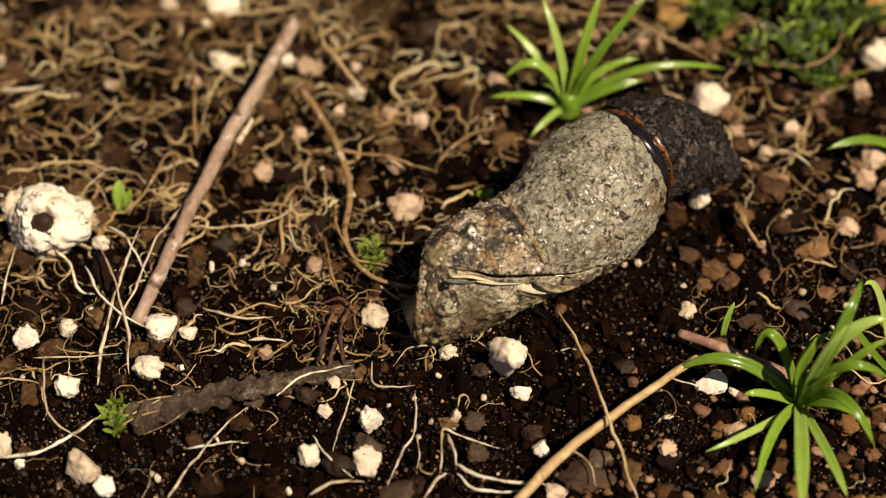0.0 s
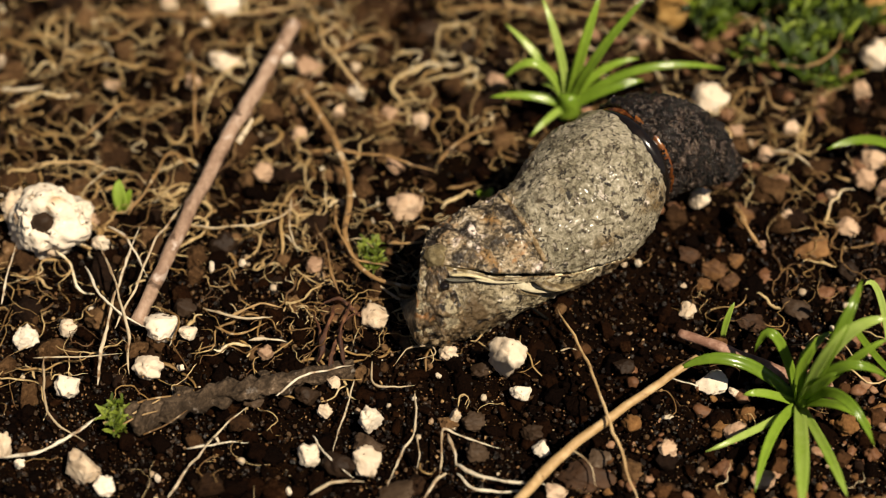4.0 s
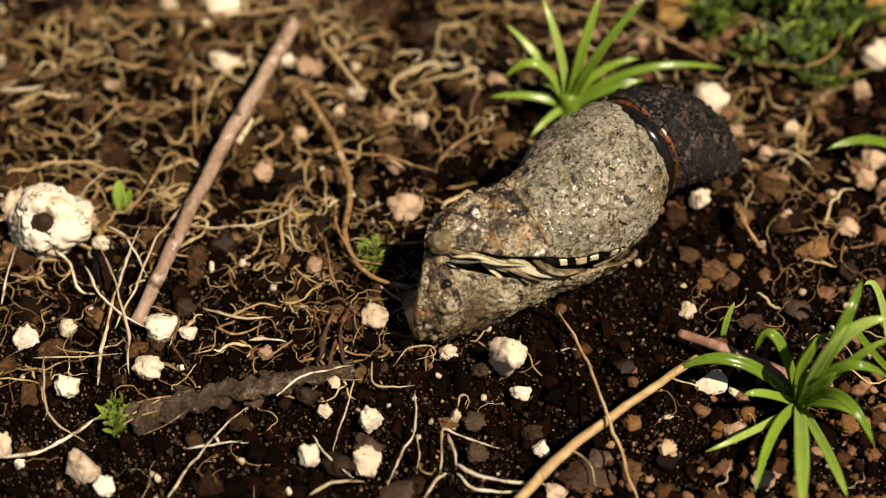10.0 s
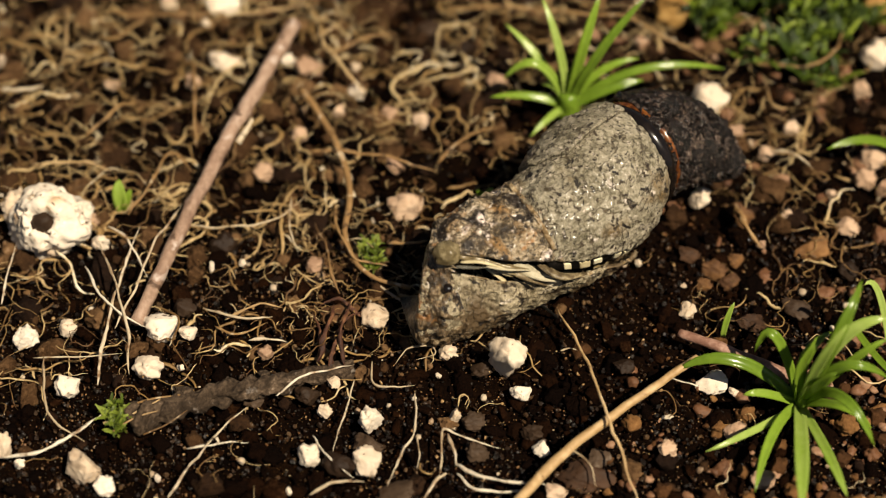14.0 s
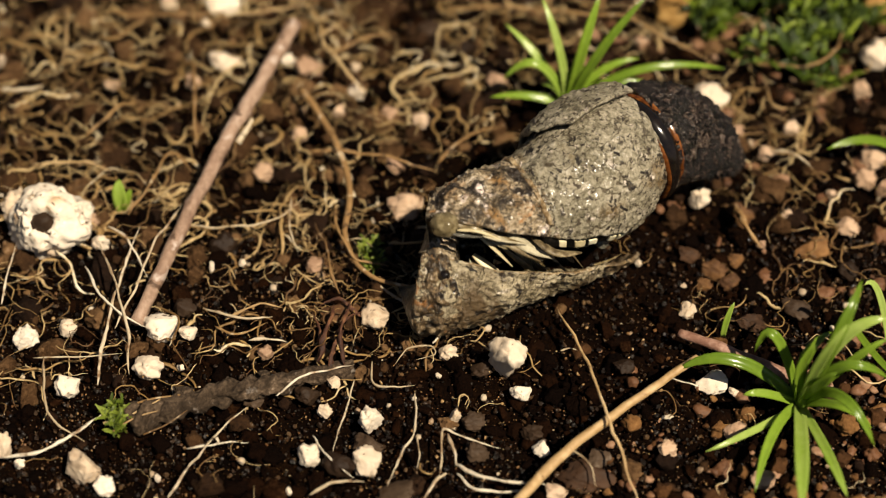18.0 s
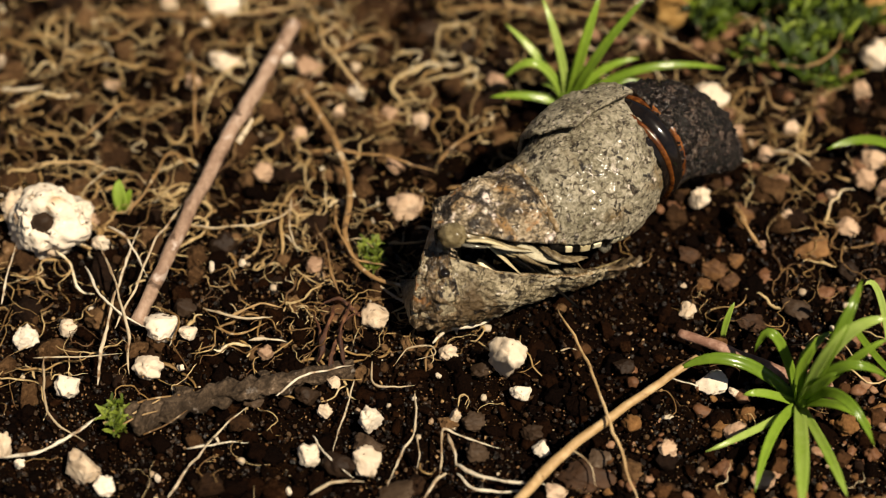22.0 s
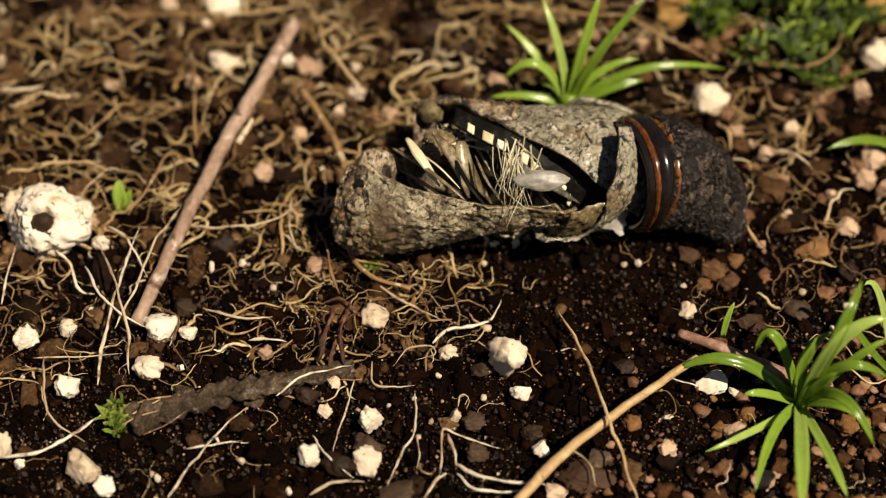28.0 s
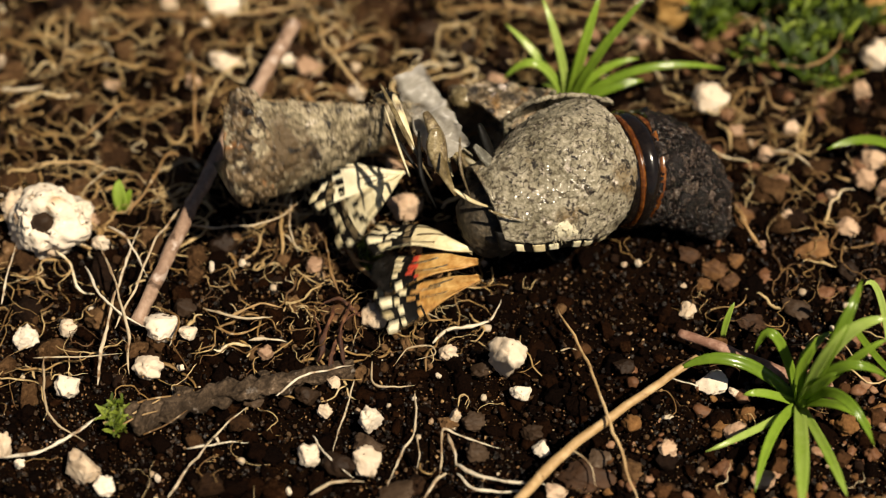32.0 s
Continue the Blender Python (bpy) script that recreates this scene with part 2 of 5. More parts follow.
scatter("peat_crumbs", "rusty peat crumbs round the grass", RUSTCRUMB, 170, (6, 34, -27, -8), (0.1, 1.1), 23, 0.2, keep=lambda x, y: 1.0 if y < -17 or x > 25 else 0.12)
scatter("wet_grains", "black glinting wet grains of soil", WET, 4000, AREA, (0.05, 0.2), 4, -0.1, keep=lambda x, y: near(x, y) * (0.35 if 4 < x < 24 and -14 < y < 3 else 1.0))


def rootlets(name, label, count, area, seed, keep, rad, length, material):
    rng = np.random.default_rng(seed)
    vs, fs, base = [], [], 0
    made = 0
    while made < count:
        x, y = rng.uniform(area[0], area[1]), rng.uniform(area[2], area[3])
        if rng.random() > keep(x, y):
            continue
        made += 1
        n = int(rng.integers(7, 13))
        step = rng.uniform(*length) / n
        a, curl = rng.uniform(0, 6.28), rng.uniform(-0.4, 0.4)
        z = relief(x, y) + rng.uniform(0.2, 1.1)
        pts = []
        for k in range(n):
            pts.append((x, y, max(z, relief(x, y) + 0.1)))
            a += curl + rng.normal(0, 0.6)
            x, y, z = x + step * math.cos(a), y + step * math.sin(a), z + rng.normal(0, 0.28) * step
        r = rad[0] + (rad[1] - rad[0]) * rng.random() ** 1.9
        lines = [(pts, r)]
        while len(lines) < 3 and rng.random() < 0.45:
            j = int(rng.integers(1, n - 2))
            bx, by, bz = pts[j]
            ba, side = rng.uniform(0, 6.28), [pts[j]]
            for k in range(4):
                ba += rng.normal(0, 0.6)
                bx, by, bz = bx + step * 0.7 * math.cos(ba), by + step * 0.7 * math.sin(ba), bz + rng.normal(0, 0.3) * step
                side.append((bx, by, max(bz, relief(bx, by) + 0.05)))
            lines.append((side, r * 0.55))
        for line, w in lines:
            path = spline(line, 2)
            e = np.linspace(0, 1, len(path))
            v, f = tube(path, w * np.minimum(1, 0.3 + 4 * e) * (1 - 0.65 * e), 5, 0.9, 2.2, 0.8, seed=made)
            vs.extend(v)
            fs.extend([tuple(i + base for i in q) for q in f])
            base += len(v)
    ob = new(name, mesh_of(name, vs, fs, material))
    return tagged(ob, label, "roots", kind="stuff")


rootlets("dry_rootlets", "tangle of fine curly ochre rootlets on the soil", 1350, (-42, 30, -12, 44), 11, far_left, (0.035, 0.19), (2, 9), ROOT)
rootlets("fine_rootlets", "thin pale rootlets scattered over the soil", 420, AREA, 12, lambda x, y: 0.4 + 0.6 * far_left(x, y), (0.03, 0.09), (2, 7), ROOT)

rootlets("fine_rootlets", "thin tan rootlets lying among bark bits", 130, (18, 40, -9, 24), 33, lambda x, y: 1.0, (0.04, 0.15), (2, 6), ROOT)
rootlets("fine_rootlets", "thin tan rootlets tangled beside the pupa's head", 120, (-12, 1, -10, 4), 31, lambda x, y: 1.0, (0.025, 0.08), (1.5, 5), ROOT)
scatter("peat_crumbs", "reddish-brown peat crumbs beside the pupa's head", BROWN, 130, (-12, 0, -11, 2), (0.2, 0.9), 32, keep=None)
# ---- twigs and roots ----
def stem(name, label, category, points, r0, r1, material, seg=8, rough=0.25, freq=0.8, group=""):
    path = spline(points, 9 if r0 < 0.6 else 16)
    radii = np.linspace(r0, r1, len(path))
    thin = r0 < 0.3
    for i, q in enumerate(path):
        k = 0.12 if r0 < 0.3 else 0.05
        path[i] = q + np.array(noise.noise_vector(Vector(q) * 0.55)) * k * 1.6 + np.array(noise.noise_vector(Vector(q) * 1.6)) * k * 0.5
        e = i / (len(path) - 1)
        if thin:
            radii[i] *= min(1.0, 0.35 + 5 * e, 0.25 + 4 * (1 - e)) * (1 + 0.35 * noise.noise((q[0] * 0.9, q[1] * 0.9, 7)))
    mid = path.mean(axis=0)
    v, f = tube(path - mid, radii, seg, rough, freq, seed=mid[0])
    ob = new(name, mesh_of(name, v, f, material))
    ob.location = Vector(mid) * MM
    return tagged(ob, label, category, group)


stem("stick", "long weathered pinkish-brown stick lying on the soil", "stick",
     [(-11.4, 18.8, 4.5), (-13.9, 12.4, 4.0), (-16.7, 5.9, 3.0), (-19.0, -1.0, 2.2), (-21.3, -7.5, 1.0)], 0.56, 0.48, STICK, 14, 0.4, 1.1)
v, f = tube(spline([(0, 0, 0), (0.5, 0.6, 0.5), (1.0, 1.6, 0.9)], 3), np.linspace(0.3, 0.12, 7), 7, 0.4)
stub = part("broken_stub", mesh_of("broken_stub", v, f, PALE_ROOT), bpy.data.objects["stick"], "pale broken side shoot")
stub.location = (Vector((-15.0, 7.2, 3.5)) * MM) - bpy.data.objects["stick"].location
stem("bark_stick", "dark damp bark-covered stick half sunk in soil", "stick",
     [(-20.9, -15.4, 0.3), (-18.0, -14.6, 0.8), (-14.6, -13.5, 1.0), (-11.6, -12.7, 0.8), (-9.2, -11.7, 0.4), (-6.2, -10.7, 0)], 0.82, 0.55, BARK, 30, 0.8, 1.6)
for fx, fy, fw in ((-17.4, -13.5, 1.1), (-14.9, -13.0, 0.8), (-12.1, -12.1, 0.9)):
    sv, sf = clod_shape(2, 0.6, 1.6, int(fw * 50))
    flake = part("bark_flake", mesh_of("bark_flake", sv * (fw, fw * 0.6, 0.22) * 0.5 * MM, sf, BARK), bpy.data.objects["bark_stick"], "lifting flake of bark")
    flake.location = Vector((fx * MM, fy * MM, 1.35 * MM)) - bpy.data.objects["bark_stick"].location
for pts, w in (([(-22.6, -15.9, 0.9), (-20.6, -15.2, 1.1), (-18.9, -14.2, 1.3)], .10), ([(-21.9, -16.4, 0.7), (-20.4, -15.6, 1.2), (-18.4, -15.0, 1.3)], .08),
               ([(-21.2, -14.5, 0.8), (-19.6, -14.3, 1.4), (-17.6, -14.0, 1.5)], .09), ([(-19.9, -16.6, 0.6), (-18.4, -16.0, 0.9), (-17.1, -15.0, 1.1)], .07)):
    v, f = tube(spline(pts, 5) - np.array(pts[0]), np.linspace(w, w * 0.5, 11), 5, 0.5, 2.0)
    fibre = part("fibre", mesh_of("fibre", v, f, TAN_ROOT), bpy.data.objects["bark_stick"], "frayed tan fibre at the stick's end")
    fibre.location = Vector(pts[0]) * MM - bpy.data.objects["bark_stick"].location
stem("straw", "dry golden straw stem lying on the soil", "straw",
     [(4.3, -23.4, 2.0), (7.4, -19.6, 2.2), (11.6, -16.0, 2.4), (17.1, -11.7, 2.6)], 0.37, 0.26, STRAW, 10, 0.2)
stem("twig", "short reddish-brown twig lying on the soil", "twig",
     [(16.3, -8.5, 1.2), (19.5, -10.3, 1.4), (23.9, -12.7, 1.4), (26.4, -13.7, 1.0)], 0.32, 0.5, REDTWIG, 9, 0.35)
stem("dry_stalk", "thin dry tan stalk leaning over the soil", "stalk",
     [(8.0, -6.2, 1.0), (9.6, -11.7, 2.2), (10.8, -16.8, 3.2), (12.5, -22.5, 1.5)], 0.10, 0.13, STRAW, 6, 0.1)
stem("root", "tan woody root bending over the soil", "root",
     [(-10.9, 14.4, 2.0), (-8.4, 9.5, 2.2), (-6.8, 4.5, 1.8), (-7.0, -0.1, 1.4), (-5.3, -3.3, 1.2), (-2.3, -4.5, 1.0)], 0.30, 0.15, TAN_ROOT, 7, 0.3)


def rootlet(points, r0, r1, material=PALE_ROOT, label="thin pale dry rootlet lying on dark soil"):
    return stem("rootlet", label, "root", points, r0 * 0.34, r1 * 0.30, material, 6, 0.8, 1.6, "rootlets")


for pts, w in (
    ([(-11.2, -13.9, 1.0), (-9.7, -12.3, 1.2), (-7.8, -11.6, 1.0), (-6.0, -11.0, 0.8)], .26),
    ([(-4.8, -10.7, 0.8), (-4.7, -12.7, 1.0), (-3.6, -13.0, 1.0), (-1.9, -12.7, 0.8)], .28),
    ([(-3.3, -10.9, 0.8), (-2.4, -9.9, 1.3), (-1.0, -9.9, 1.5), (-0.6, -10.3, 1.0), (-1.9, -10.5, 0.8)], .24),
    ([(-1.8, -13.1, 0.8), (-1.9, -16.6, 1.2), (-2.7, -18.2, 1.0), (-3.6, -20.6, 0.6)], .28),
    ([(-1.7, -16.5, 0.7), (-1.5, -18.2, 0.9), (-1.8, -19.4, 0.7)], .18),
    ([(-0.1, -16.8, 1.2), (0.4, -16.7, 1.3), (2.1, -17.3, 1.0), (3.8, -17.6, 0.6)], .24),
    ([(0, -16.9, 1.4), (-0.1, -18.4, 1.2), (-0.3, -20.0, 1.0)], .3),
    ([(0.4, -17.1, 1.4), (0.8, -18.4, 1.2), (0.8, -19.3, 1.0)], .3),
    ([(0.8, -19.1, 1.0), (2.1, -20.2, 1.2), (3.9, -20.6, 1.2), (6.6, -20.7, 1.0)], .42),
    ([(0.9, -19.9, 1.0), (1.9, -21.0, 1.1), (3.5, -21.3, 1.0), (5.5, -21.1, 0.8)], .3),
    ([(0.2, -19.9, 1.0), (-0.5, -20.4, 1.0), (-1.2, -21.7, 0.6)], .4),
    ([(-8.7, -21.6, 0.8), (-7.3, -20.8, 1.1), (-5.1, -20.6, 1.0)], .36),
    ([(-17.8, -21.7, 0.6), (-16.2, -19.0, 1.2), (-14.9, -16.9, 1.3), (-13.2, -14.6, 1.0)], .3),
    ([(-16.9, -17.9, 0.8), (-14.9, -17.6, 1.0), (-12.9, -17.2, 0.6)], .22),
    ([(-29.1, -18.6, 1.0), (-26.1, -18.4, 1.4), (-24.4, -16.9, 1.3), (-22.6, -15.0, 1.0)], .42),
    ([(-27.1, -10.7, 1.5), (-26.7, -13.7, 1.6), (-25.9, -15.7, 1.2), (-23.7, -17.1, 0.6)], .3),
    ([(-28.0, -10.4, 1.0), (-24.7, -10.8, 1.5), (-21.7, -10.6, 1.5)], .22),
    ([(-23.4, -12.7, 1.0), (-23.3, -8.9, 1.6), (-22.5, -4.4, 2.2), (-21.6, -0.1, 2.4)], .42),
    ([(-21.3, -11.8, 1.0), (-21.6, -9.0, 1.8), (-22.8, -5.0, 2.4), (-24.7, -0.6, 2.0)], .34),
    ([(-22.7, -8.2, 1.4), (-21.6, -5.7, 2.0), (-20.4, -1.4, 2.4), (-18.8, 2.6, 2.0)], .3),
    ([(-25.3, -2.8, 1.5), (-23.9, -5.7, 2.0), (-22.2, -7.5, 2.0), (-20.4, -8.3, 1.5)], .32),
    ([(-24.0, 0.5, 2.0), (-22.2, -1.4, 2.4), (-20.7, -4.2, 2.0)], .3),
    ([(-18.2, 1.1, 1.2), (-14.8, 1.0, 1.4), (-12.0, 1.8, 1.4), (-10.0, 4.4, 1.0)], .3),
    ([(-11.1, 3.9, 1.2), (-11.1, 1.1, 1.3), (-10.4, -1.3, 1.0)], .24),
    ([(-16.7, -6.2, 1.0), (-14.2, -7.3, 1.4), (-11.9, -7.1, 1.2)], .34),
    ([(-13.4, -9.0, 0.8), (-11.8, -8.9, 1.0), (-10.7, -9.1, 0.8)], .34),
    ([(-6.0, -12.2, 0.6), (-6.7, -15.5, 1.0), (-7.2, -18.0, 0.7)], .22),
    ([(-8.6, -16.8, 0.8), (-7.8, -18.3, 1.1), (-5.8, -20.3, 0.8)], .26),
    ([(-33.9, 14.6, 1.5), (-32.0, 14.2, 2.0), (-30.6, 15.0, 1.6)], .55),
    ([(-30.9, -5.9, 1.0), (-30.7, -3.9, 1.6), (-30.4, -0.9, 1.8)], .26),
    ([(24.3, 8.7, 1.2), (25.9, 8.0, 1.6), (27.5, 7.0, 1.0)], .3),
    ([(8.0, -9.8, 0.8), (8.6, -9.8, 1.0), (9.2, -9.8, 0.8)], .18),
    ([(-0.7, -8.8, 0.5), (0.4, -7.9, 0.8), (2.2, -7.6, 0.8), (3.5, -6.7, 0.6), (4.1, -5.0, 0.4)], .42),
    ([(-5.8, -2.4, 0.6), (-4.1, -4.4, 0.7), (-2.1, -5.9, 0.6), (0.2, -7.1, 0.4)], .3),
    ([(8.4, -18.1, 0.8), (9.6, -19.3, 1.2), (9.9, -20.8, 0.9)], .2),
    ([(15.2, -12.3, 1.0), (16.6, -13.0, 1.4), (18.1, -13.1, 0.9)], .2),
):
    rootlet(pts, w, w * 0.6)

for pts, w in (
    ([(-10.1, 8.5, 1.2), (-6.9, 8.0, 1.8), (-3.5, 7.1, 1.8), (-0.4, 6.6, 1.2)], .42),
    ([(-0.4, 7.4, 1.0), (0.7, 8.3, 1.8), (2.4, 9.9, 1.8), (4.2, 11.2, 1.2)], .5),
    ([(-26.4, 23.3, 1.5), (-21.6, 22.4, 2.0), (-17.2, 23.2, 1.6)], .45),
    ([(-16.3, 22.8, 1.6), (-13.6, 23.1, 2.0), (-10.5, 24.2, 1.5)], .4),
    ([(0.3, 24.3, 1.0), (4.3, 23.5, 2.0), (7.9, 23.0, 2.0), (14.4, 21.0, 3.0), (17.7, 18.3, 3.0), (21.5, 17.3, 1.4)], .42),
    ([(23.9, 17.6, 1.5), (27.8, 17.1, 1.6), (30.3, 18.3, 1.8), (31.6, 21.2, 1.5)], .36),
    ([(-6.2, 14.4, 1.4), (-8.0, 17.2, 2.0), (-9.4, 19.7, 2.0), (-7.8, 22.8, 1.5)], .4),
    ([(-9.0, 18.6, 1.2), (-6.3, 19.7, 2.0), (-3.7, 20.8, 1.5)], .4),
    ([(-30.3, 7.0, 1.5), (-27.2, 6.8, 2.0), (-24.2, 6.0, 2.0)], .36),
    ([(-26.8, 9.9, 1.5), (-24.4, 11.9, 2.4), (-23.0, 13.4, 1.5)], .42),
    ([(-19.5, 18.2, 1.0), (-18.7, 11.7, 2.0), (-18.3, 8.7, 1.5)], .36),
    ([(-22.8, 2.0, 1.5), (-21.2, 4.7, 2.2), (-20.2, 7.7, 2.0), (-18.5, 6.4, 1.5)], .36),
    ([(-30.0, 24.6, 1.0), (-29.4, 20.3, 2.0), (-29.4, 17.7, 1.5)], .34),
    ([(-8.0, 3.5, 1.0), (-7.4, 0.1, 1.8), (-6.2, -2.1, 1.6), (-3.8, -2.4, 1.0)], .34),
    ([(-3.8, -0.3, 1.0), (-2.2, -0.6, 1.4), (-1.0, 0, 1.0)], .3),
    ([(-7.3, -4.9, 1.0), (-7.9, -3.5, 1.8), (-8.4, -0.8, 1.6), (-9.2, 1.6, 1.0)], .3),
    ([(21.3, 3.5, 1.0), (21.8, 0.9, 1.5), (22.7, -0.8, 1.0)], .8),
    ([(24.7, 16.1, 1.2), (25.1, 13.0, 1.6), (26.5, 13.1, 1.2)], .34),
    ([(-15.1, -7.2, 1.0), (-13.1, -6.4, 1.6), (-11.2, -6.3, 1.2)], .3),
    ([(-15.8, -7.9, 1.0), (-14.1, -8.8, 1.5), (-12.3, -7.6, 1.2)], .26),
):
    rootlet(pts, w, w * 0.7, TAN_ROOT, "curved tan root lying among soil crumbs")

# reddish rotting scraps beside the pupa's head
for pts, w in (([(-8.6, -10.7, 0.8), (-8.0, -8.6, 1.6), (-7.6, -6.3, 1.5)], .55), ([(-6.7, -11.0, 0.6), (-7.0, -9.0, 1.8), (-6.3, -5.9, 1.6)], .4),
               ([(-5.7, -6.8, 0.8), (-7.2, -5.9, 1.6), (-8.8, -6.3, 1.2)], .35), ([(-8.2, -9.6, 0.6), (-8.5, -8.1, 1.2), (-9.3, -6.4, 0.8)], .3),
               ([(-7.6, -8.6, 0.6), (-6.6, -7.5, 1.4), (-5.4, -6.2, 0.8)], .26), ([(-7.7, -11.4, 0.4), (-7.6, -10.0, 1.2), (-6.7, -8.3, 1.2)], .5)):
    stem("rotting_stalk", "dark reddish-brown rotting plant stalk on the soil", "plant scrap", pts, w / 2.6, w / 5, REDROT, 9, 1.1, 2.4)


# ---- stones and perlite ----
def crag(seed):
    """Unit lump of porous, puffed-up rock: a lobed body with knobs and pits."""
    sv, sf = clod_shape(4, 0.38, 1.5, seed, 5)
    out = []
    for v in sv:
        d = Vector(v).normalized()
        k = Vector((seed * 2.3, seed, 0))
        puff = 0.18 * abs(noise.noise(d * 2.2 + k)) + 0.06 * abs(noise.noise(d * 5.5 + k)) + 0.05 * noise.noise(d * 11 + k)
        pit = max(0.0, noise.noise(d * 4.2 - k) - 0.30)
        out.append(v * (0.85 + puff - 0.35 * pit))
    return np.array(out), sf


LUMPS = [crag(20 + k) for k in range(11)]
LUMP_MESH = {}


def lump(name, label, category, x, y, w, d, h, material, group, k, spin, sink=0.15):
    key = (k % 11, material.name)
    if key not in LUMP_MESH:
        sv, sf = LUMPS[k % 11]
        span = np.abs(sv).max(axis=0)
        LUMP_MESH[key] = mesh_of(name, sv / span * MM, sf, material)
    ob = new(name, LUMP_MESH[key])
    ob.scale = (w / 2, d / 2, h / 2)
    ob.rotation_euler = (0.25 * math.sin(spin * 2.1), 0.25 * math.cos(spin * 1.3), 0.5 * math.sin(spin * 3.7))
    ob.location = (x * MM, y * MM, (relief(x, y) + h * (0.5 - sink) + 0.35) * MM)
    return tagged(ob, label, category, group)


PERL = "white porous perlite granule lying on soil"
for k, (x, y, w, h) in enumerate((
    (-17.0, 18.5, 2.7, 1.8), (-6.7, 15.5, 1.6, 1.5), (-12.2, 19.2, 1.4, 1.2), (-18.9, 22.9, 1.0, 1.0), (-17.9, 25.6, 3.4, 1.6), (-22.1, 25.4, 1.8, 1.2),
    (20.5, 14.3, 3.1, 2.2), (33.9, 19.1, 2.6, 2.6), (18.9, 4.7, 1.8, 1.8), (17.2, -5.8, 1.4, 1.5),
    (4.35, -10.9, 3.0, 5.6), (5.3, -12.9, 1.6, 1.3), (0.3, -9.4, 1.5, 1.5), (-4.7, -6.7, 2.1, 2.1), (-7.4, -12.0, 1.0, 1.0), (-8.0, -14.3, 1.2, 1.0),
    (-4.9, -15.4, 2.0, 2.3), (-5.0, -18.7, 2.3, 2.3), (-8.9, -18.1, 1.7, 1.7), (0.8, -14.7, 0.9, 1.3), (6.5, -17.5, 1.3, 1.4), (18.4, -11.9, 2.5, 1.3),
    (-19.5, -7.8, 2.7, 2.3), (-20.2, -10.8, 2.4, 1.7), (-25.5, -12.4, 1.9, 2.1), (-23.5, -19.4, 2.6, 2.6), (-22.1, -20.6, 1.6, 1.6), (-29.0, -8.2, 2.1, 1.6),
    (-26.2, -7.2, 1.4, 1.3), (-29.1, -17.6, 1.3, 2.4), (-27.9, -18.7, 0.9, 0.9), (-6.9, 18.2, 1.0, 1.1), (-8.3, -14.3, .6, .6), (-17.6, -8.2, 1.4, 1.0),
    (-34.6, 18.6, .8, 2.0), (-0.3, -11.3, .5, .5), (13.0, -1.4, .5, .5), (14.0, -1.3, .6, .6), (-16.5, -2.2, .5, 1.2), (-14.4, -1.3, .6, .6), (-18.0, -10.8, .6, .5),
    (-18.7, -19.8, .5, .7), (-10.1, -20.6, .6, .8), (17.1, -3.4, .5, .4), (19.8, -12.5, .8, .6), (-24.7, 0.1, 1.5, 1.7))):
    lump("perlite_granule", PERL, "perlite", x, y, w, w * (0.8 + 0.05 * (k % 5)), h * 0.95, PERLITE, "perlite granules", k, k)

STONE = "small tan pebble lying among soil crumbs"
for k, (x, y, w, h) in enumerate((
    (-10.4, 18.3, 2.5, 1.8), (-19.3, 16.6, 1.5, 1.5), (-13.5, 7.8, 1.8, 1.6), (32.3, 15.6, 1.7, 1.8), (32.4, 8.7, 2.2, 1.6), (31.4, 6.6, 1.8, 1.8),
    (32.6, 5.8, 1.2, 1.8), (24.4, 9.4, 1.6, 1.0), (28.7, 5.2, 1.0, 1.0), (23.1, 0.5, .9, 1.1), (4.2, 16.8, 2.0, 1.8), (-25.7, 16.7, 1.4, 1.2),
    (-2.7, 3.7, 2.8, 2.2), (-1.7, 12.6, 1.6, 1.0), (-4.1, 13.1, 1.8, 1.0), (-10.9, 11.3, 1.5, 1.3), (-12.2, -9.9, 1.2, 1.2), (-25.7, 2.2, 1.6, 1.4),
    (29.4, 1.7, 2.0, 1.4), (25.5, 3.3, 1.6, 1.0), (-3.6, 7.8, 1.6, 1.2), (19.5, -15.8, 1.8, 1.3), (21.0, -19.8, 1.8, 1.4),
    (7.4, -20.8, 1.6, 1.0), (14.8, -17.6, 1.5, 1.2), (26.5, 11.9, 1.6, 1.2), (-9.1, -2.0, 1.6, 1.2), (22.2, 11.3, 1.4, 1.1), (-8.0, 13.7, 1.3, 1.1))):
    lump("pebble", STONE, "pebble", x, y, w, w * 0.85, h * 0.9, TANSTONE, "pebbles", k + 2, k)

CHIP = "dark grey-brown angular soil chip"
for k, (x, y, w, h) in enumerate((
    (-9.2, -13.1, 1.9, 1.8), (-6.9, -18.8, 2.5, 2.2), (-3.1, -20.9, 2.9, 1.2), (-5.0, -17.1, 2.3, 1.6), (2.0, -15.1, 1.9, 1.3), (2.2, -17.9, 2.0, 1.6),
    (-18.0, -6.2, 1.8, 1.5), (-15.9, 0.1, 2.2, 1.8), (5.9, -16.1, 1.8, 1.2), (10.3, -18.2, 2.0, 1.3), (24.9, -5.4, 2.4, 1.6), (-13.0, 10.7, 1.8, 1.4),
    (2.6, -10.8, 1.8, 1.2), (-12.8, -13.4, 1.6, 1.2), (12.5, -10.6, 1.7, 1.2), (28.9, -2.1, 1.8, 1.4), (1.6, 20.5, 2.2, 1.6), (-1.1, 22.4, 2.4, 1.6))):
    lump("soil_chip", CHIP, "soil chip", x, y, w, w * 0.8, h * 0.8, SLATE, "soil chips", k, k)

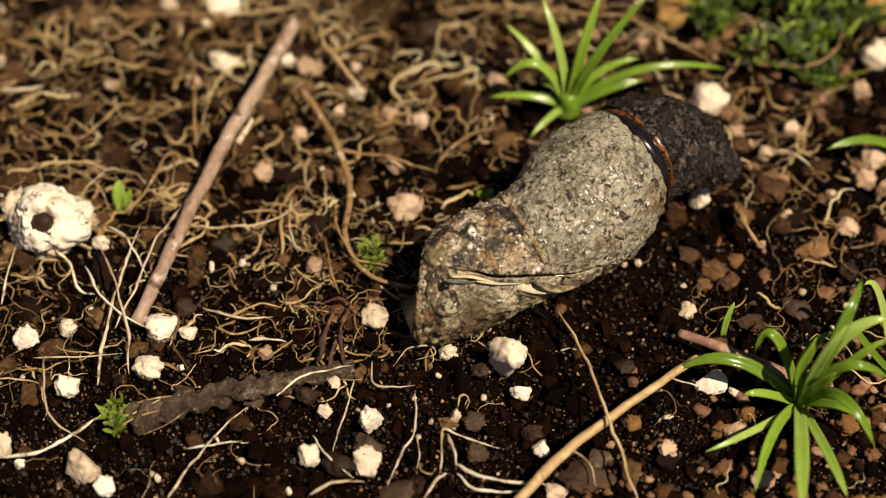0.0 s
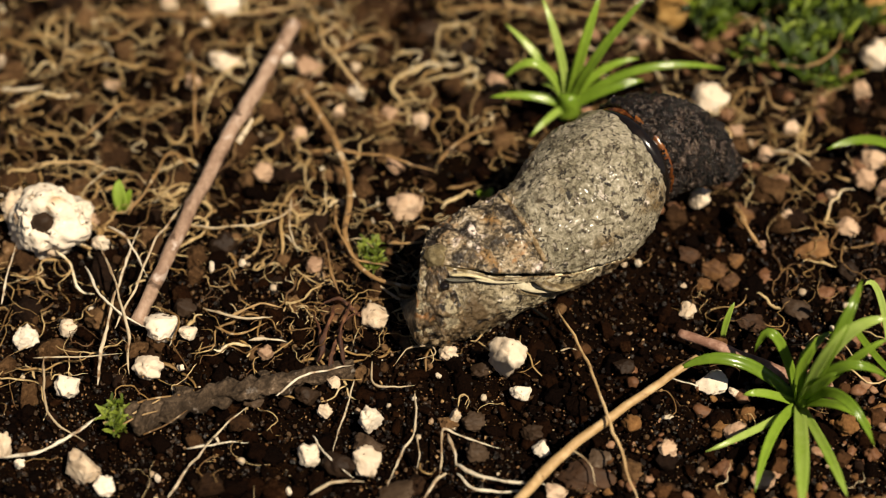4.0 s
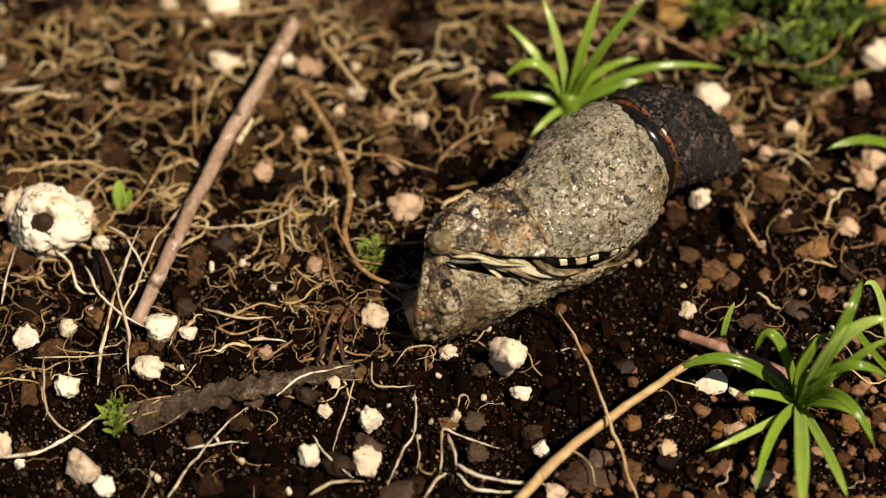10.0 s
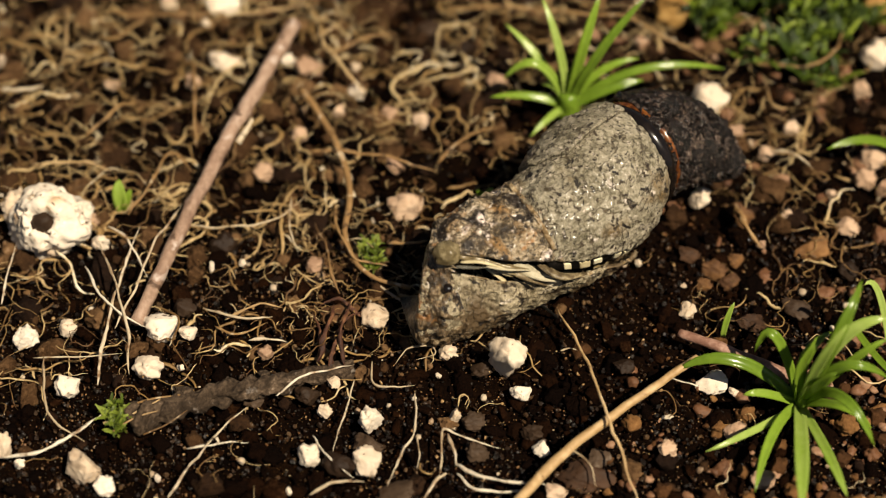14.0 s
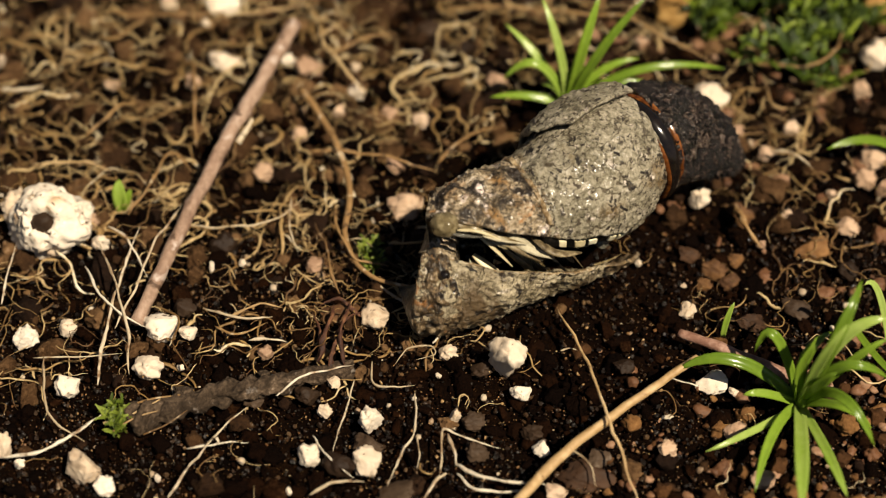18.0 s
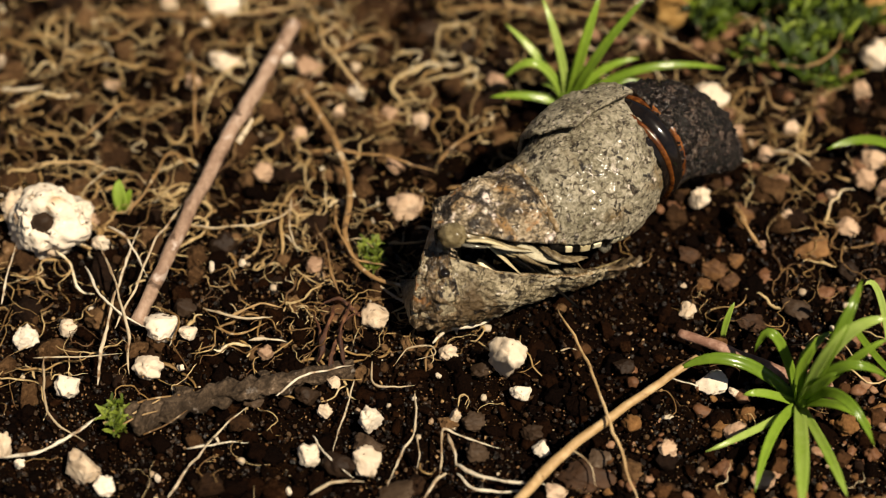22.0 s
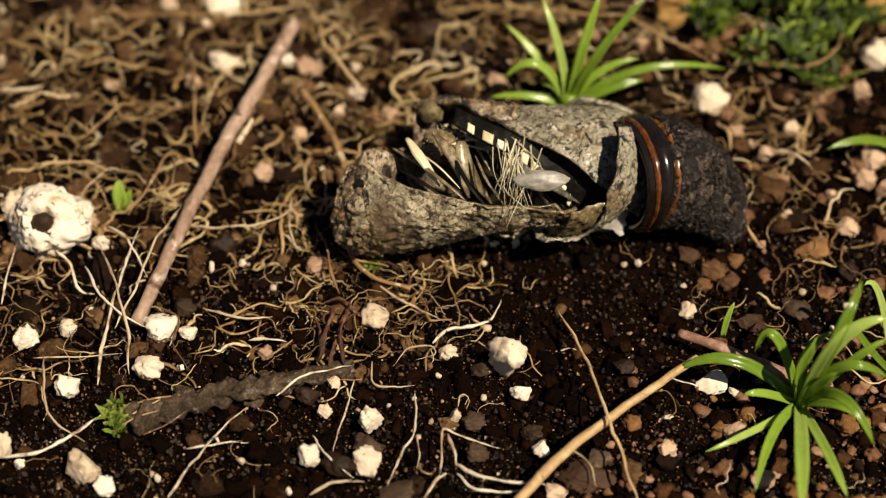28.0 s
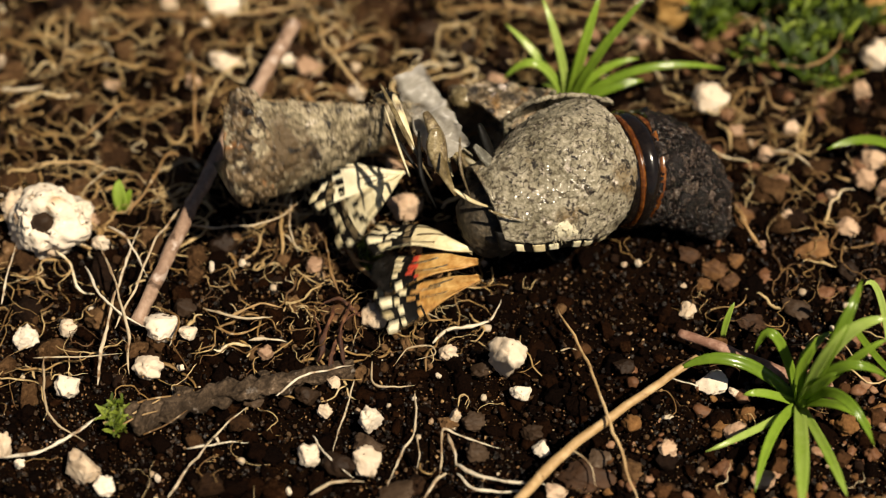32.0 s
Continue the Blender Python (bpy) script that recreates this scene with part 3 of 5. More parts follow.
lump("ochre_stone", "rounded ochre-yellow stone half buried in moss", "stone", 18.5, 24.1, 3.6, 3.0, 3.2, OCHRE, "", 3, 0)
lump("ochre_stone", "pale ochre stone at the edge of the moss", "stone", 34.7, 25.2, 3.0, 2.8, 2.4, OCHRE, "", 4, 0)
for k, (x, y, w, h) in enumerate(((17.8, -0.4, 1.9, 1.1), (19.4, -1.5, 2.3, 1.3), (21.1, -0.6, 1.6, 1.1), (18.6, -3.0, 1.5, .9), (20.5, -2.7, 1.8, 1.1), (21.6, -6.4, 2.6, 1.0), (9.5, -19.4, 4.2, 1.5), (26.8, 0.1, 3.0, 1.6), (21.8, 3.3, 2.2, 2.2), (-7.3, -6.2, 3.2, 1.4))):
    lump("rusty_clod", "rust-brown crumbly clod of soil", "soil clod", x, y, w, w * 0.7, h, RUST, "rusty clods", k + 3, k, 0.5)


def hollow_granule(x, y, w, label):
    """Large perlite lump with a round hole sunk into its face."""
    sv, sf = clod_shape(5, 0.30, 1.3, 33, 2)
    aim = np.array((-0.1, -0.62, 0.78))
    out = []
    for v in sv:
        d = v / np.linalg.norm(v)
        c = float(d @ aim)
        r = np.linalg.norm(v)
        r *= 1 - 0.8 * min(1.0, max(0.0, (c + 0.05 * noise.noise(Vector(d) * 5.0) - 0.925) / 0.025))
        pit = noise.noise(Vector(d) * 7.0)
        r *= 1 - 0.22 * max(0.0, pit - 0.22) * 3.4 + 0.10 * abs(noise.noise(Vector(d) * 4.0)) - 0.08 * max(0.0, noise.noise(Vector(d) * 15.0) - 0.2)
        out.append(d * r)
    out = np.array(out) * (w / 2, w * 0.42, w * 0.40) * MM
    ob = new("perlite_granule", mesh_of("perlite_granule", out, sf, PERLITE))
    ob.location = (x * MM, y * MM, (relief(x, y) + w * 0.33) * MM)
    sv, sf = clod_shape(3, 0.4, 1.5, 35)
    spot = aim * (w / 2, w * 0.42, w * 0.40) * 0.62
    part("soil_plug", mesh_of("soil_plug", (sv * (0.95, 0.7, 0.7) + spot) * MM, sf, SLATE), ob, "dark soil filling the hole")
    return tagged(ob, label, "perlite", "perlite granules")


hollow_granule(-28.2, 1.0, 6.3, "large white perlite granule with a dark round hole")
lump("perlite_granule", "pitted white perlite granule on the soil", "perlite", -31.0, 3.0, 3.2, 2.6, 2.6, PERLITE, "perlite granules", 5, 0)


# ---- grass, sprouts and moss ----
def blade(base, mid, tip, width, name="leaf", thick=0.16):
    """Verts and faces of a curved, folded, tapering leaf."""
    b, m, t = (np.array(q, float) for q in (base, mid, tip))
    n = 12
    verts, faces = [], []
    prof = ((-1, 0.25), (-0.55, 0.05), (0, -0.14), (0.55, 0.05), (1, 0.25), (0.5, -0.14), (0, -0.32), (-0.5, -0.14))
    for i in range(n + 1):
        u = i / n
        p = (1 - u) ** 2 * b + 2 * u * (1 - u) * m + u * u * t
        d = 2 * (1 - u) * (m - b) + 2 * u * (t - m)
        d /= np.linalg.norm(d)
        side = np.cross(d, np.array((0.05, -0.5, 0.85)))
        side /= np.linalg.norm(side) + 1e-9
        upw = np.cross(side, d)
        w = width * 0.38 * (0.75 + 0.5 * u - 0.2 * u * u) * (1 - u ** 3.2) ** 0.8 + 0.02
        for a, z in prof:
            verts.append((p + side * a * w + upw * (z * w * 0.9 + (0 if z > 0 else -thick * 0.2))) * MM)
    k = len(prof)
    for i in range(n):
        for j in range(k):
            a, c = i * k + j, i * k + (j + 1) % k
            faces.append((a, c, c + k, a + k))
    faces.append(tuple(range(k - 1, -1, -1)))
    faces.append(tuple(n * k + j for j in range(k)))
    return verts, faces


def tuft(name, label, base, leaves, crown=0.5):
    root = new(name)
    root.location = Vector(base) * MM
    tagged(root, label, "grass")
    off = np.array(base, float)
    for mid, tip, w in leaves:
        v, f = blade(off * 0 + (0, 0, -0.2), np.array(mid) - off, np.array(tip) - off, w)
        part("leaf", mesh_of("leaf", v, f, LEAF), root)
    if crown:
        path = np.array([(0, 0, -0.6), (0.05, 0, 0.4), (0.05, 0.1, 1.3)])
        v, f = tube(spline(path, 3), np.linspace(crown, crown * 0.7, 7), 9, 0.2)
        part("stem", mesh_of("stem", v, f, LEAF), root)
    return root


tuft("grass_tuft", "bright green grass seedling with arching glossy leaves", (9.5, 13.2, 1.2), (
    ((7.5, 15.0, 5.0), (4.7, 17.2, 6.0), 0.9), ((9.0, 13.3, 7.0), (7.3, 17.1, 9.0), 0.9), ((10.2, 12.8, 8.0), (11.6, 16.1, 10.0), 1.1),
    ((11.0, 12.2, 8.0), (15.0, 15.9, 10.0), 1.0), ((7.3, 14.0, 8.0), (4.5, 13.7, 3.5), 1.0), ((7.1, 13.6, 2.5), (3.6, 13.4, 2.0), 0.9),
    ((11.3, 14.1, 5.0), (14.8, 15.0, 4.5), 0.9), ((14.2, 14.3, 6.0), (21.5, 15.4, 3.0), 0.9), ((12.2, 13.2, 3.5), (15.2, 14.2, 3.0), 1.2),
    ((8.6, 12.3, 2.0), (6.6, 10.4, 0.8), 0.8), ((9.6, 13.3, 4.0), (10.4, 14.4, 6.0), 1.3), ((8.5, 13.3, 4.0), (7.5, 13.7, 3.0), 0.7)), 1.05)
tuft("grass_tuft", "dense green grass seedling with long curling leaves", (24.0, -14.0, 0.6), (
    ((19.2, -12.3, 6), (15.7, -12.7, 2.5), 1.25),
    ((20.8, -15.2, 4), (19.8, -15.1, 3), 0.8),
    ((21.5, -11.3, 9), (20.8, -12.0, 3.5), 1.0),
    ((22.4, -15.2, 8), (25.0, -13.7, 8), 1.15),
    ((25.3, -13.2, 9), (29.0, -12.6, 8), 1.35),
    ((25.1, -15.8, 10), (29.1, -15.3, 5), 1.0),
    ((25.5, -16.5, 8), (27.9, -19.2, 3), 1.1),
    ((26.2, -16.6, 5), (28.2, -17.1, 2), 0.8),
    ((22.7, -20.9, 5), (22.4, -24.5, 4), 1.5),
    ((21.1, -17.6, 4), (20.0, -22.0, 2), 1.0),
    ((20.8, -17.8, 3), (17.1, -18.9, 2), 0.7),
    ((23.3, -17.2, 9), (25.4, -15.4, 11), 1.0),
    ((24.7, -16.9, 12), (26.8, -11.8, 11), 1.2),
    ((26.6, -15.2, 8), (28.5, -14.3, 8), 0.8),
    ((24.7, -20.3, 4), (25.6, -23.0, 3), 1.0),
    ((23.9, -16.4, 6), (25.2, -16.2, 7), 1.1)), 0.6)
tuft("grass_shoot", "single glossy green grass blade over the soil", (34.1, 9.0, 1.0), (((31.6, 9.0, 3.0), (28.4, 7.8, 2.2), 1.0),), 0)
tuft("grass_shoot", "small green grass blade poking out of soil", (19.5, -7.8, 0), (((19.5, -7.6, 1.5), (20.1, -6.9, 2.5), 0.6),), 0)
tuft("grass_shoot", "curled green grass blade at the tuft's edge", (30.7, -11.4, 0.5), (((27.5, -12.0, 5.0), (26.8, -10.8, 6.0), 0.7), ((29.1, -8.1, 8.0), (28.0, -9.0, 7.0), 0.7)), 0)
tuft("green_sprout", "small bright green shoot among rootlets", (-23.4, 3.5, 0.4), (((-23.7, 3.5, 2.0), (-23.5, 4.4, 2.6), 1.5), ((-23.0, 3.5, 1.6), (-22.7, 4.0, 2.0), 0.8)), 0)
tuft("green_sprout", "tiny yellow-green shoot behind the pupa", (3.1, 4.8, 0), (((2.7, 4.4, 1.0), (2.5, 4.3, 1.5), 0.8), ((3.2, 4.5, 1.0), (3.7, 4.6, 1.4), 0.8)), 0)


def moss(label, x, y, rx, ry, count, seed, tall, size=1.0, material=MOSS):
    rng = np.random.default_rng(seed)
    vs, fs, base = [], [], 0
    for _ in range(count):
        a, q = rng.uniform(0, 6.28), math.sqrt(rng.random())
        px, py = rx * q * math.cos(a), ry * q * math.sin(a)
        z0 = rng.uniform(0, tall)
        for _ in range(5):
            t = rng.uniform(0, 6.28)
            ln = rng.uniform(1.0, 3.2) * size
            tip = (px + ln * math.cos(t) * .7, py + ln * math.sin(t) * .7, z0 + ln * rng.uniform(.2, .9))
            mid = (px + ln * .3 * math.cos(t), py + ln * .3 * math.sin(t), z0 + ln * .6)
            v, f = blade((px, py, z0), mid, tip, rng.uniform(0.3, 0.75) * size)
            vs.extend(v)
            fs.extend([tuple(i + base for i in c) for c in f])
            base += len(v)
    ob = new("moss", mesh_of("moss", vs, fs, material))
    ob.location = (x * MM, y * MM, relief(x, y) * MM)
    return tagged(ob, label, "moss", kind="stuff")


moss("clump of green moss growing behind the pupa", 25.4, 23.0, 5.6, 5.5, 52, 5, 2.4)
moss("clump of dark green moss at the patch's edge", 30.6, 24.7, 4.6, 5, 42, 6, 2.4)
moss("small tuft of green moss on the soil", 29.4, 17.9, 1.8, 1.8, 9, 7, 0.8)
moss("fuzzy olive-green moss growing beside a root", -5.2, -0.9, 0.9, 1.5, 34, 8, 1.2, 0.34, MOSSLIT)
moss("feathery green moss sprig beside the bark stick", -21.8, -15.3, 0.7, 1.2, 30, 9, 1.3, 0.4, MOSSLIT)

# ---- the pupa and the butterfly that leaves it ----
CASE = surface("pupa_case", [(0, (.045, .037, .02)), (.25, (.14, .118, .072)), (.5, (.27, .234, .160)), (.8, (.42, .365, .275)), (1, (.74, .65, .56))],
               1.5, 0.42, 1.0, 0.4, 0.4, fine=0.14, blend=0.55, coat=0.2)
HEADCASE = surface("pupa_head_case", [(0, (.010, .006, .003)), (.3, (.07, .045, .02)), (.5, (.28, .21, .125)), (.75, (.52, .42, .30)), (1, (.85, .72, .62))],
                   1.1, 0.38, 1.0, 0.4, 0.5, fine=0.14, blend=0.5, coat=0.25)
JAWCASE = surface("pupa_jaw_case", [(0, (.018, .013, .007)), (.25, (.11, .085, .045)), (.5, (.33, .27, .17)), (.8, (.52, .44, .31)), (1, (.82, .72, .58))],
                  1.6, 0.42, 1.0, 0.4, 0.4, fine=0.16, blend=0.5)
CASE_EDGE = surface("pupa_case_edge", [(0, (.05, .028, .014)), (.5, (.20, .13, .06)), (1, (.46, .36, .22))], 0.8, 0.4, 0.6, 0.2, 0.5, fine=0.2)
ABDOMEN = surface("pupa_abdomen", [(0, (.003, .002, .0015)), (.4, (.014, .009, .0065)), (.75, (.055, .036, .026)), (1, (.22, .165, .13))],
                  0.5, 0.26, 1.0, 0.45, 0.5, fine=0.18)
RING_BLACK = surface("black_ring", [(0, (.003, .0025, .0025)), (1, (.012, .008, .006))], 1.0, 0.16, 0.15, 0.05, 0.5)
RING_ORANGE = surface("orange_ring", [(0, (.02, .005, .001)), (.5, (.09, .026, .005)), (1, (.30, .11, .02))], 0.6, 0.2, 0.3, 0.1, 0.6)
FUR_DARK = surface("dark_fur", [(0, (.006, .005, .004)), (.6, (.05, .037, .022)), (1, (.20, .15, .09))], 0.8, 0.6, 1.0, 0.3, 0.4, fine=0.15)
FUR_PALE = surface("pale_fur", [(0, (.08, .06, .03)), (.4, (.34, .28, .17)), (1, (.74, .68, .50))], 0.6, 0.6, 1.0, 0.2, 0.4, "island", 0.15)
CREAM = surface("cream_scales", [(0, (.34, .26, .12)), (.5, (.66, .56, .34)), (1, (.86, .80, .60))], 0.8, 0.4, 0.6, 0.1, 0.5, "object", 0.2)
WING_BLACK = surface("black_scales", [(0, (.002, .002, .002)), (.7, (.006, .005, .004)), (1, (.02, .015, .012))], 0.6, 0.5, 0.6, 0.1, 0.1, fine=0.15)
WING_RED = surface("red_scales", [(0, (.30, .02, .01)), (1, (.55, .07, .03))], 0.6, 0.5, 0.5, 0.1, 0.4, fine=0.15)
WING_ORANGE = surface("orange_scales", [(0, (.10, .04, .01)), (.4, (.40, .20, .05)), (1, (.72, .48, .18))], 1.0, 0.45, 0.6, 0.1, 0.4, fine=0.2)
SMOKY = surface("smoky_scales", [(0, (.02, .014, .008)), (.4, (.10, .07, .036)), (.75, (.26, .20, .11)), (1, (.55, .47, .32))], 0.5, 0.35, 0.9, 0.2, 0.4, fine=0.18)
HEADFUR = surface("head_fur", [(0, (.03, .02, .01)), (.5, (.15, .105, .05)), (1, (.40, .31, .17))], 0.6, 0.4, 0.9, 0.2, 0.4, fine=0.15)
TAN_SHEATH = surface("tan_sheath", [(0, (.03, .02, .008)), (.5, (.15, .11, .052)), (1, (.44, .36, .21))], 1.0, 0.25, 0.6, 0.15, 0.5, fine=0.3)
EYE = surface("olive_eye", [(0, (.03, .02, .009)), (.5, (.13, .098, .048)), (1, (.38, .31, .18))], 1.2, 0.15, 0.3, 0.05, 0.6, fine=0.4)
SKIN = surface("shed_skin", [(0, (.30, .27, .22)), (.5, (.48, .44, .38)), (1, (.70, .66, .62))], 1.0, 0.25, 0.8, 0.25, 0.6, fine=0.3, trans=0.45)
SHINY = surface("wet_membrane", [(0, (.03, .027, .02)), (.6, (.12, .11, .085)), (1, (.40, .37, .30))], 0.9, 0.12, 0.9, 0.3, 0.7, fine=0.3)


def crease(m, size, width, colour, deep):
    """Draw a net of fine sunken wrinkles over a material, their shade painted in as colour."""
    n, l = m.node_tree.nodes, m.node_tree.links
    b = n["Principled BSDF"]
    before, normal = b.inputs["Base Color"].links[0].from_socket, b.inputs["Normal"].links[0].from_socket
    tc, t = n.new("ShaderNodeTexCoord"), n.new("ShaderNodeTexNoise")
    t.inputs["Scale"].default_value, t.inputs["Detail"].default_value, t.inputs["Distortion"].default_value = 500.0 / size, 2.0, 0.15
    l.new(tc.outputs["Object"], t.inputs["Vector"])
    off, mag, mr = n.new("ShaderNodeMath"), n.new("ShaderNodeMath"), n.new("ShaderNodeMapRange")
    off.operation, mag.operation = "SUBTRACT", "ABSOLUTE"
    off.inputs[1].default_value = 0.5
    l.new(t.outputs["Fac"], off.inputs[0])
    l.new(off.outputs[0], mag.inputs[0])
    mr.inputs["From Min"].default_value, mr.inputs["From Max"].default_value = 0.0, width
    l.new(mag.outputs[0], mr.inputs["Value"])
    mix = n.new("ShaderNodeMix")
    mix.data_type = "RGBA"
    l.new(mr.outputs["Result"], mix.inputs["Factor"])
    mix.inputs["A"].default_value = (*colour, 1)
    l.new(before, mix.inputs["B"])
    l.new(mix.outputs["Result"], b.inputs["Base Color"])
    bump = n.new("ShaderNodeBump")
    bump.inputs["Strength"].default_value, bump.inputs["Distance"].default_value = 1.0, deep * MM
    l.new(mr.outputs["Result"], bump.inputs["Height"])
    l.new(normal, bump.inputs["Normal"])
    l.new(bump.outputs["Normal"], b.inputs["Normal"])


SNOUT = surface("pupa_snout", [(0, (.008, .005, .002)), (.35, (.05, .030, .013)), (.6, (.16, .105, .052)), (.85, (.36, .27, .16)), (1, (.80, .68, .52))],
                1.0, 0.36, 1.0, 0.5, 0.5, fine=0.15, blend=0.5, coat=0.2)
speckle(SNOUT, (.012, .007, .004), 0.5, 0.55, 0.62)
speckle(SNOUT, (.30, .14, .045), 0.9, 0.58, 0.66)
# mottling of the case; pink specks paint in highlights, tiny dark ones shaded pits
speckle(CASE, (.17, .11, .045), 2.0, 0.56, 0.66)
speckle(CASE, (.66, .56, .48), 0.4, 0.63, 0.72)
speckle(CASE, (.022, .014, .009), 0.26, 0.60, 0.66)
speckle(CASE, (.05, .036, .018), 1.1, 0.60, 0.66)
speckle(CASE, (.014, .010, .007), 0.42, 0.615, 0.65)
speckle(HEADCASE, (.30, .16, .05), 1.8, 0.56, 0.66)
speckle(HEADCASE, (.72, .60, .52), 0.7, 0.64, 0.72)
speckle(HEADCASE, (.012, .008, .005), 0.3, 0.58, 0.64)
speckle(HEADCASE, (.018, .011, .006), 0.9, 0.53, 0.58)
speckle(HEADCASE, (.34, .17, .06), 0.8, 0.60, 0.66)
speckle(HEADCASE, (.80, .66, .58), 1.0, 0.63, 0.70)
for m_ in (CASE, HEADCASE, JAWCASE):
    speckle(m_, (.62, .53, .43), 0.3, 0.62, 0.72)
    speckle(m_, (.05, .034, .02), 0.17, 0.56, 0.64)
speckle(JAWCASE, (.10, .065, .032), 2.4, 0.53, 0.62)
speckle(JAWCASE, (.02, .012, .006), 0.9, 0.55, 0.62)
speckle(JAWCASE, (.012, .008, .005), 0.4, 0.58, 0.64)
speckle(JAWCASE, (.62, .55, .46), 0.5, 0.65, 0.72)
for m_ in (CASE, HEADCASE, JAWCASE):
    crease(m_, 0.8, 0.012, (.10, .075, .045), 0.07)
crease(ABDOMEN, 0.5, 0.06, (.004, .003, .002), 0.15)


def at(x, y, z, rx, ry, rz):
    """Shift in millimetres and turn in degrees."""
    return pose(x * MM, y * MM, z * MM, rx, ry, rz)


HOME = np.array((11.1, 5.2, 0.0))
SIDE, UPWARD, OUT = np.array((1.0, 0, 0)), np.array((0, 0.7660, 0.6428)), np.array((0, -0.6428, 0.7660))

# spine of the case: x, y, z, radius
SPINE = np.array([(-1.71, -6.65, 3.03, 3.19), (0.08, -6.3, 3.46, 3.61), (2.42, -5.12, 3.92, 3.93), (5.6, -3.47, 4.49, 3.88), (7.8, -2.25, 4.93, 4.26), (9.6, -0.6, 5.2, 4.82), (11.2, 1.2, 5.6, 4.78), (12.9, 3.3, 5.8, 3.96)])
TAIL = np.array([(12.8, 3.5, 5.8, 4.00), (14.6, 4.5, 5.6, 3.84), (16.6, 5.0, 5.2, 3.35), (18.5, 4.9, 4.6, 2.53), (20.2, 4.5, 4.0, 1.35), (21.3, 4.5, 3.5, 0.33)])
KEEL = (-115, -120, -130, -145, -150, -142, -134, -128)
LEAN, END_LEAN = 1.35, 0.8      # how far the blunt front face and the rear edge slope
SEAM = (44, 24, -10, -38, -58, -80, -97, -108)      # angle of the seam between upper and lower case along the spine


def section(line, u):
    """Centre, radius and frame of a spine at u (0 to 1)."""
    k = u * (len(line) - 1)
    i = min(int(k), len(line) - 2)
    f = k - i
    p0, p1, p2, p3 = (line[min(max(j, 0), len(line) - 1)] for j in (i - 1, i, i + 1, i + 2))
    q = 0.5 * (2 * p1 + (p2 - p0) * f + (2 * p0 - 5 * p1 + 4 * p2 - p3) * f * f + (3 * p1 - p0 - 3 * p2 + p3) * f ** 3)
    d = (0.5 * ((p2 - p0) + 2 * (2 * p0 - 5 * p1 + 4 * p2 - p3) * f + 3 * (3 * p1 - p0 - 3 * p2 + p3) * f * f))[:3]
    d = d / np.linalg.norm(d)
    out = OUT - d * (OUT @ d)
    out /= np.linalg.norm(out)
    upw = np.cross(out, d)
    if upw @ UPWARD < 0:
        upw = -upw
    return q[:3] - HOME, q[3], out, upw, d


def angle_at(table, u):
    return float(np.interp(u * (len(table) - 1), range(len(table)), table))


def skin_shell(line, u0, u1, a_lo, a_hi, swell=1.0, thick=0.3, nu=60, na=60, rough=0.3, freq=0.7, close=0.0, ridge=0.0, ragged=0.0, grain=0.0, bulge=0.0, cap=0.05):
    """A curved shell with an outer and an inner face: along the spine from u0 to u1, round it from angle a_lo(u) to a_hi(u).
    close: how far the front end narrows to a blunt cap."""
    verts, faces = [], []
    for layer in (0, 1):
        for i in range(nu + 1):
            e = i / nu
            u = u0 + (u1 - u0) * e
            c, r, out, upw, d = section(line, u)
            if close and u - u0 < cap:
                w = (u - u0) / cap
                r *= 1 - close * (1 - math.sqrt(max(0.0, 1 - (1 - w) ** 2)))
            lo, hi = a_lo(u), a_hi(u)
            base_c = c
            lean = LEAN * max(0.0, 1 - u / 0.2) + END_LEAN * max(0.0, (u - 0.8) / 0.2) if line is SPINE else 0.0
            for j in range(na + 1):
                a = radians(lo + (hi - lo) * j / na)
                if ragged:
                    c = base_c + d * ragged * (1 - e) * (noise.noise((math.cos(a) * 2.2, math.sin(a) * 2.2, 3)) + 0.5 * noise.noise((math.cos(a) * 7, math.sin(a) * 7, 1)))
                n = out * math.cos(a) + upw * math.sin(a)
                p = c + n * r
                h = rough * (noise.noise(Vector(p * freq)) + 0.6 * noise.noise(Vector(p * freq * 2.6)) + 0.5 * abs(noise.noise(Vector(p * freq * 5))) + 0.4 * abs(noise.noise(Vector(p * freq * 11))))
                h += bulge * math.sin(math.pi * e)
                if grain:
                    h += grain * (1.3 * abs(noise.noise(Vector(p * 1.9))) + noise.noise(Vector(p * 3.1)) + 0.7 * noise.noise(Vector(p * 5.5)))
                h += ridge * math.sin(u * 70 + 2 * math.sin(a * 2))
                verts.append((c + d * (lean * math.sin(a)) + n * (r * swell + h - layer * thick)) * MM)
    w, m = na + 1, (nu + 1) * (na + 1)
    for i in range(nu):
        for j in range(na):
            a = i * w + j
            faces.append((a, a + w, a + w + 1, a + 1))
            faces.append((m + a, m + a + 1, m + a + w + 1, m + a + w))
    for i in range(nu):
        a, b = i * w, i * w + na
        faces.append((a, m + a, m + a + w, a + w))
        faces.append((b, b + w, m + b + w, m + b))
    for j in range(na):
        a, b = j, nu * w + j
        faces.append((a, a + 1, m + a + 1, m + a))
        faces.append((b, m + b, m + b + 1, b + 1))
    return verts, faces


def seam(u):
    return angle_at(SEAM, u)


pupa = new("pupa_case")
pupa.location = Vector(HOME) * MM
tagged(pupa, "mottled grey-beige butterfly pupa splitting open on the soil", "pupa")
butterfly = new("butterfly")
butterfly.location = Vector(HOME) * MM
tagged(butterfly, "black and cream butterfly struggling out of its pupa", "butterfly")

NECK = 0.42


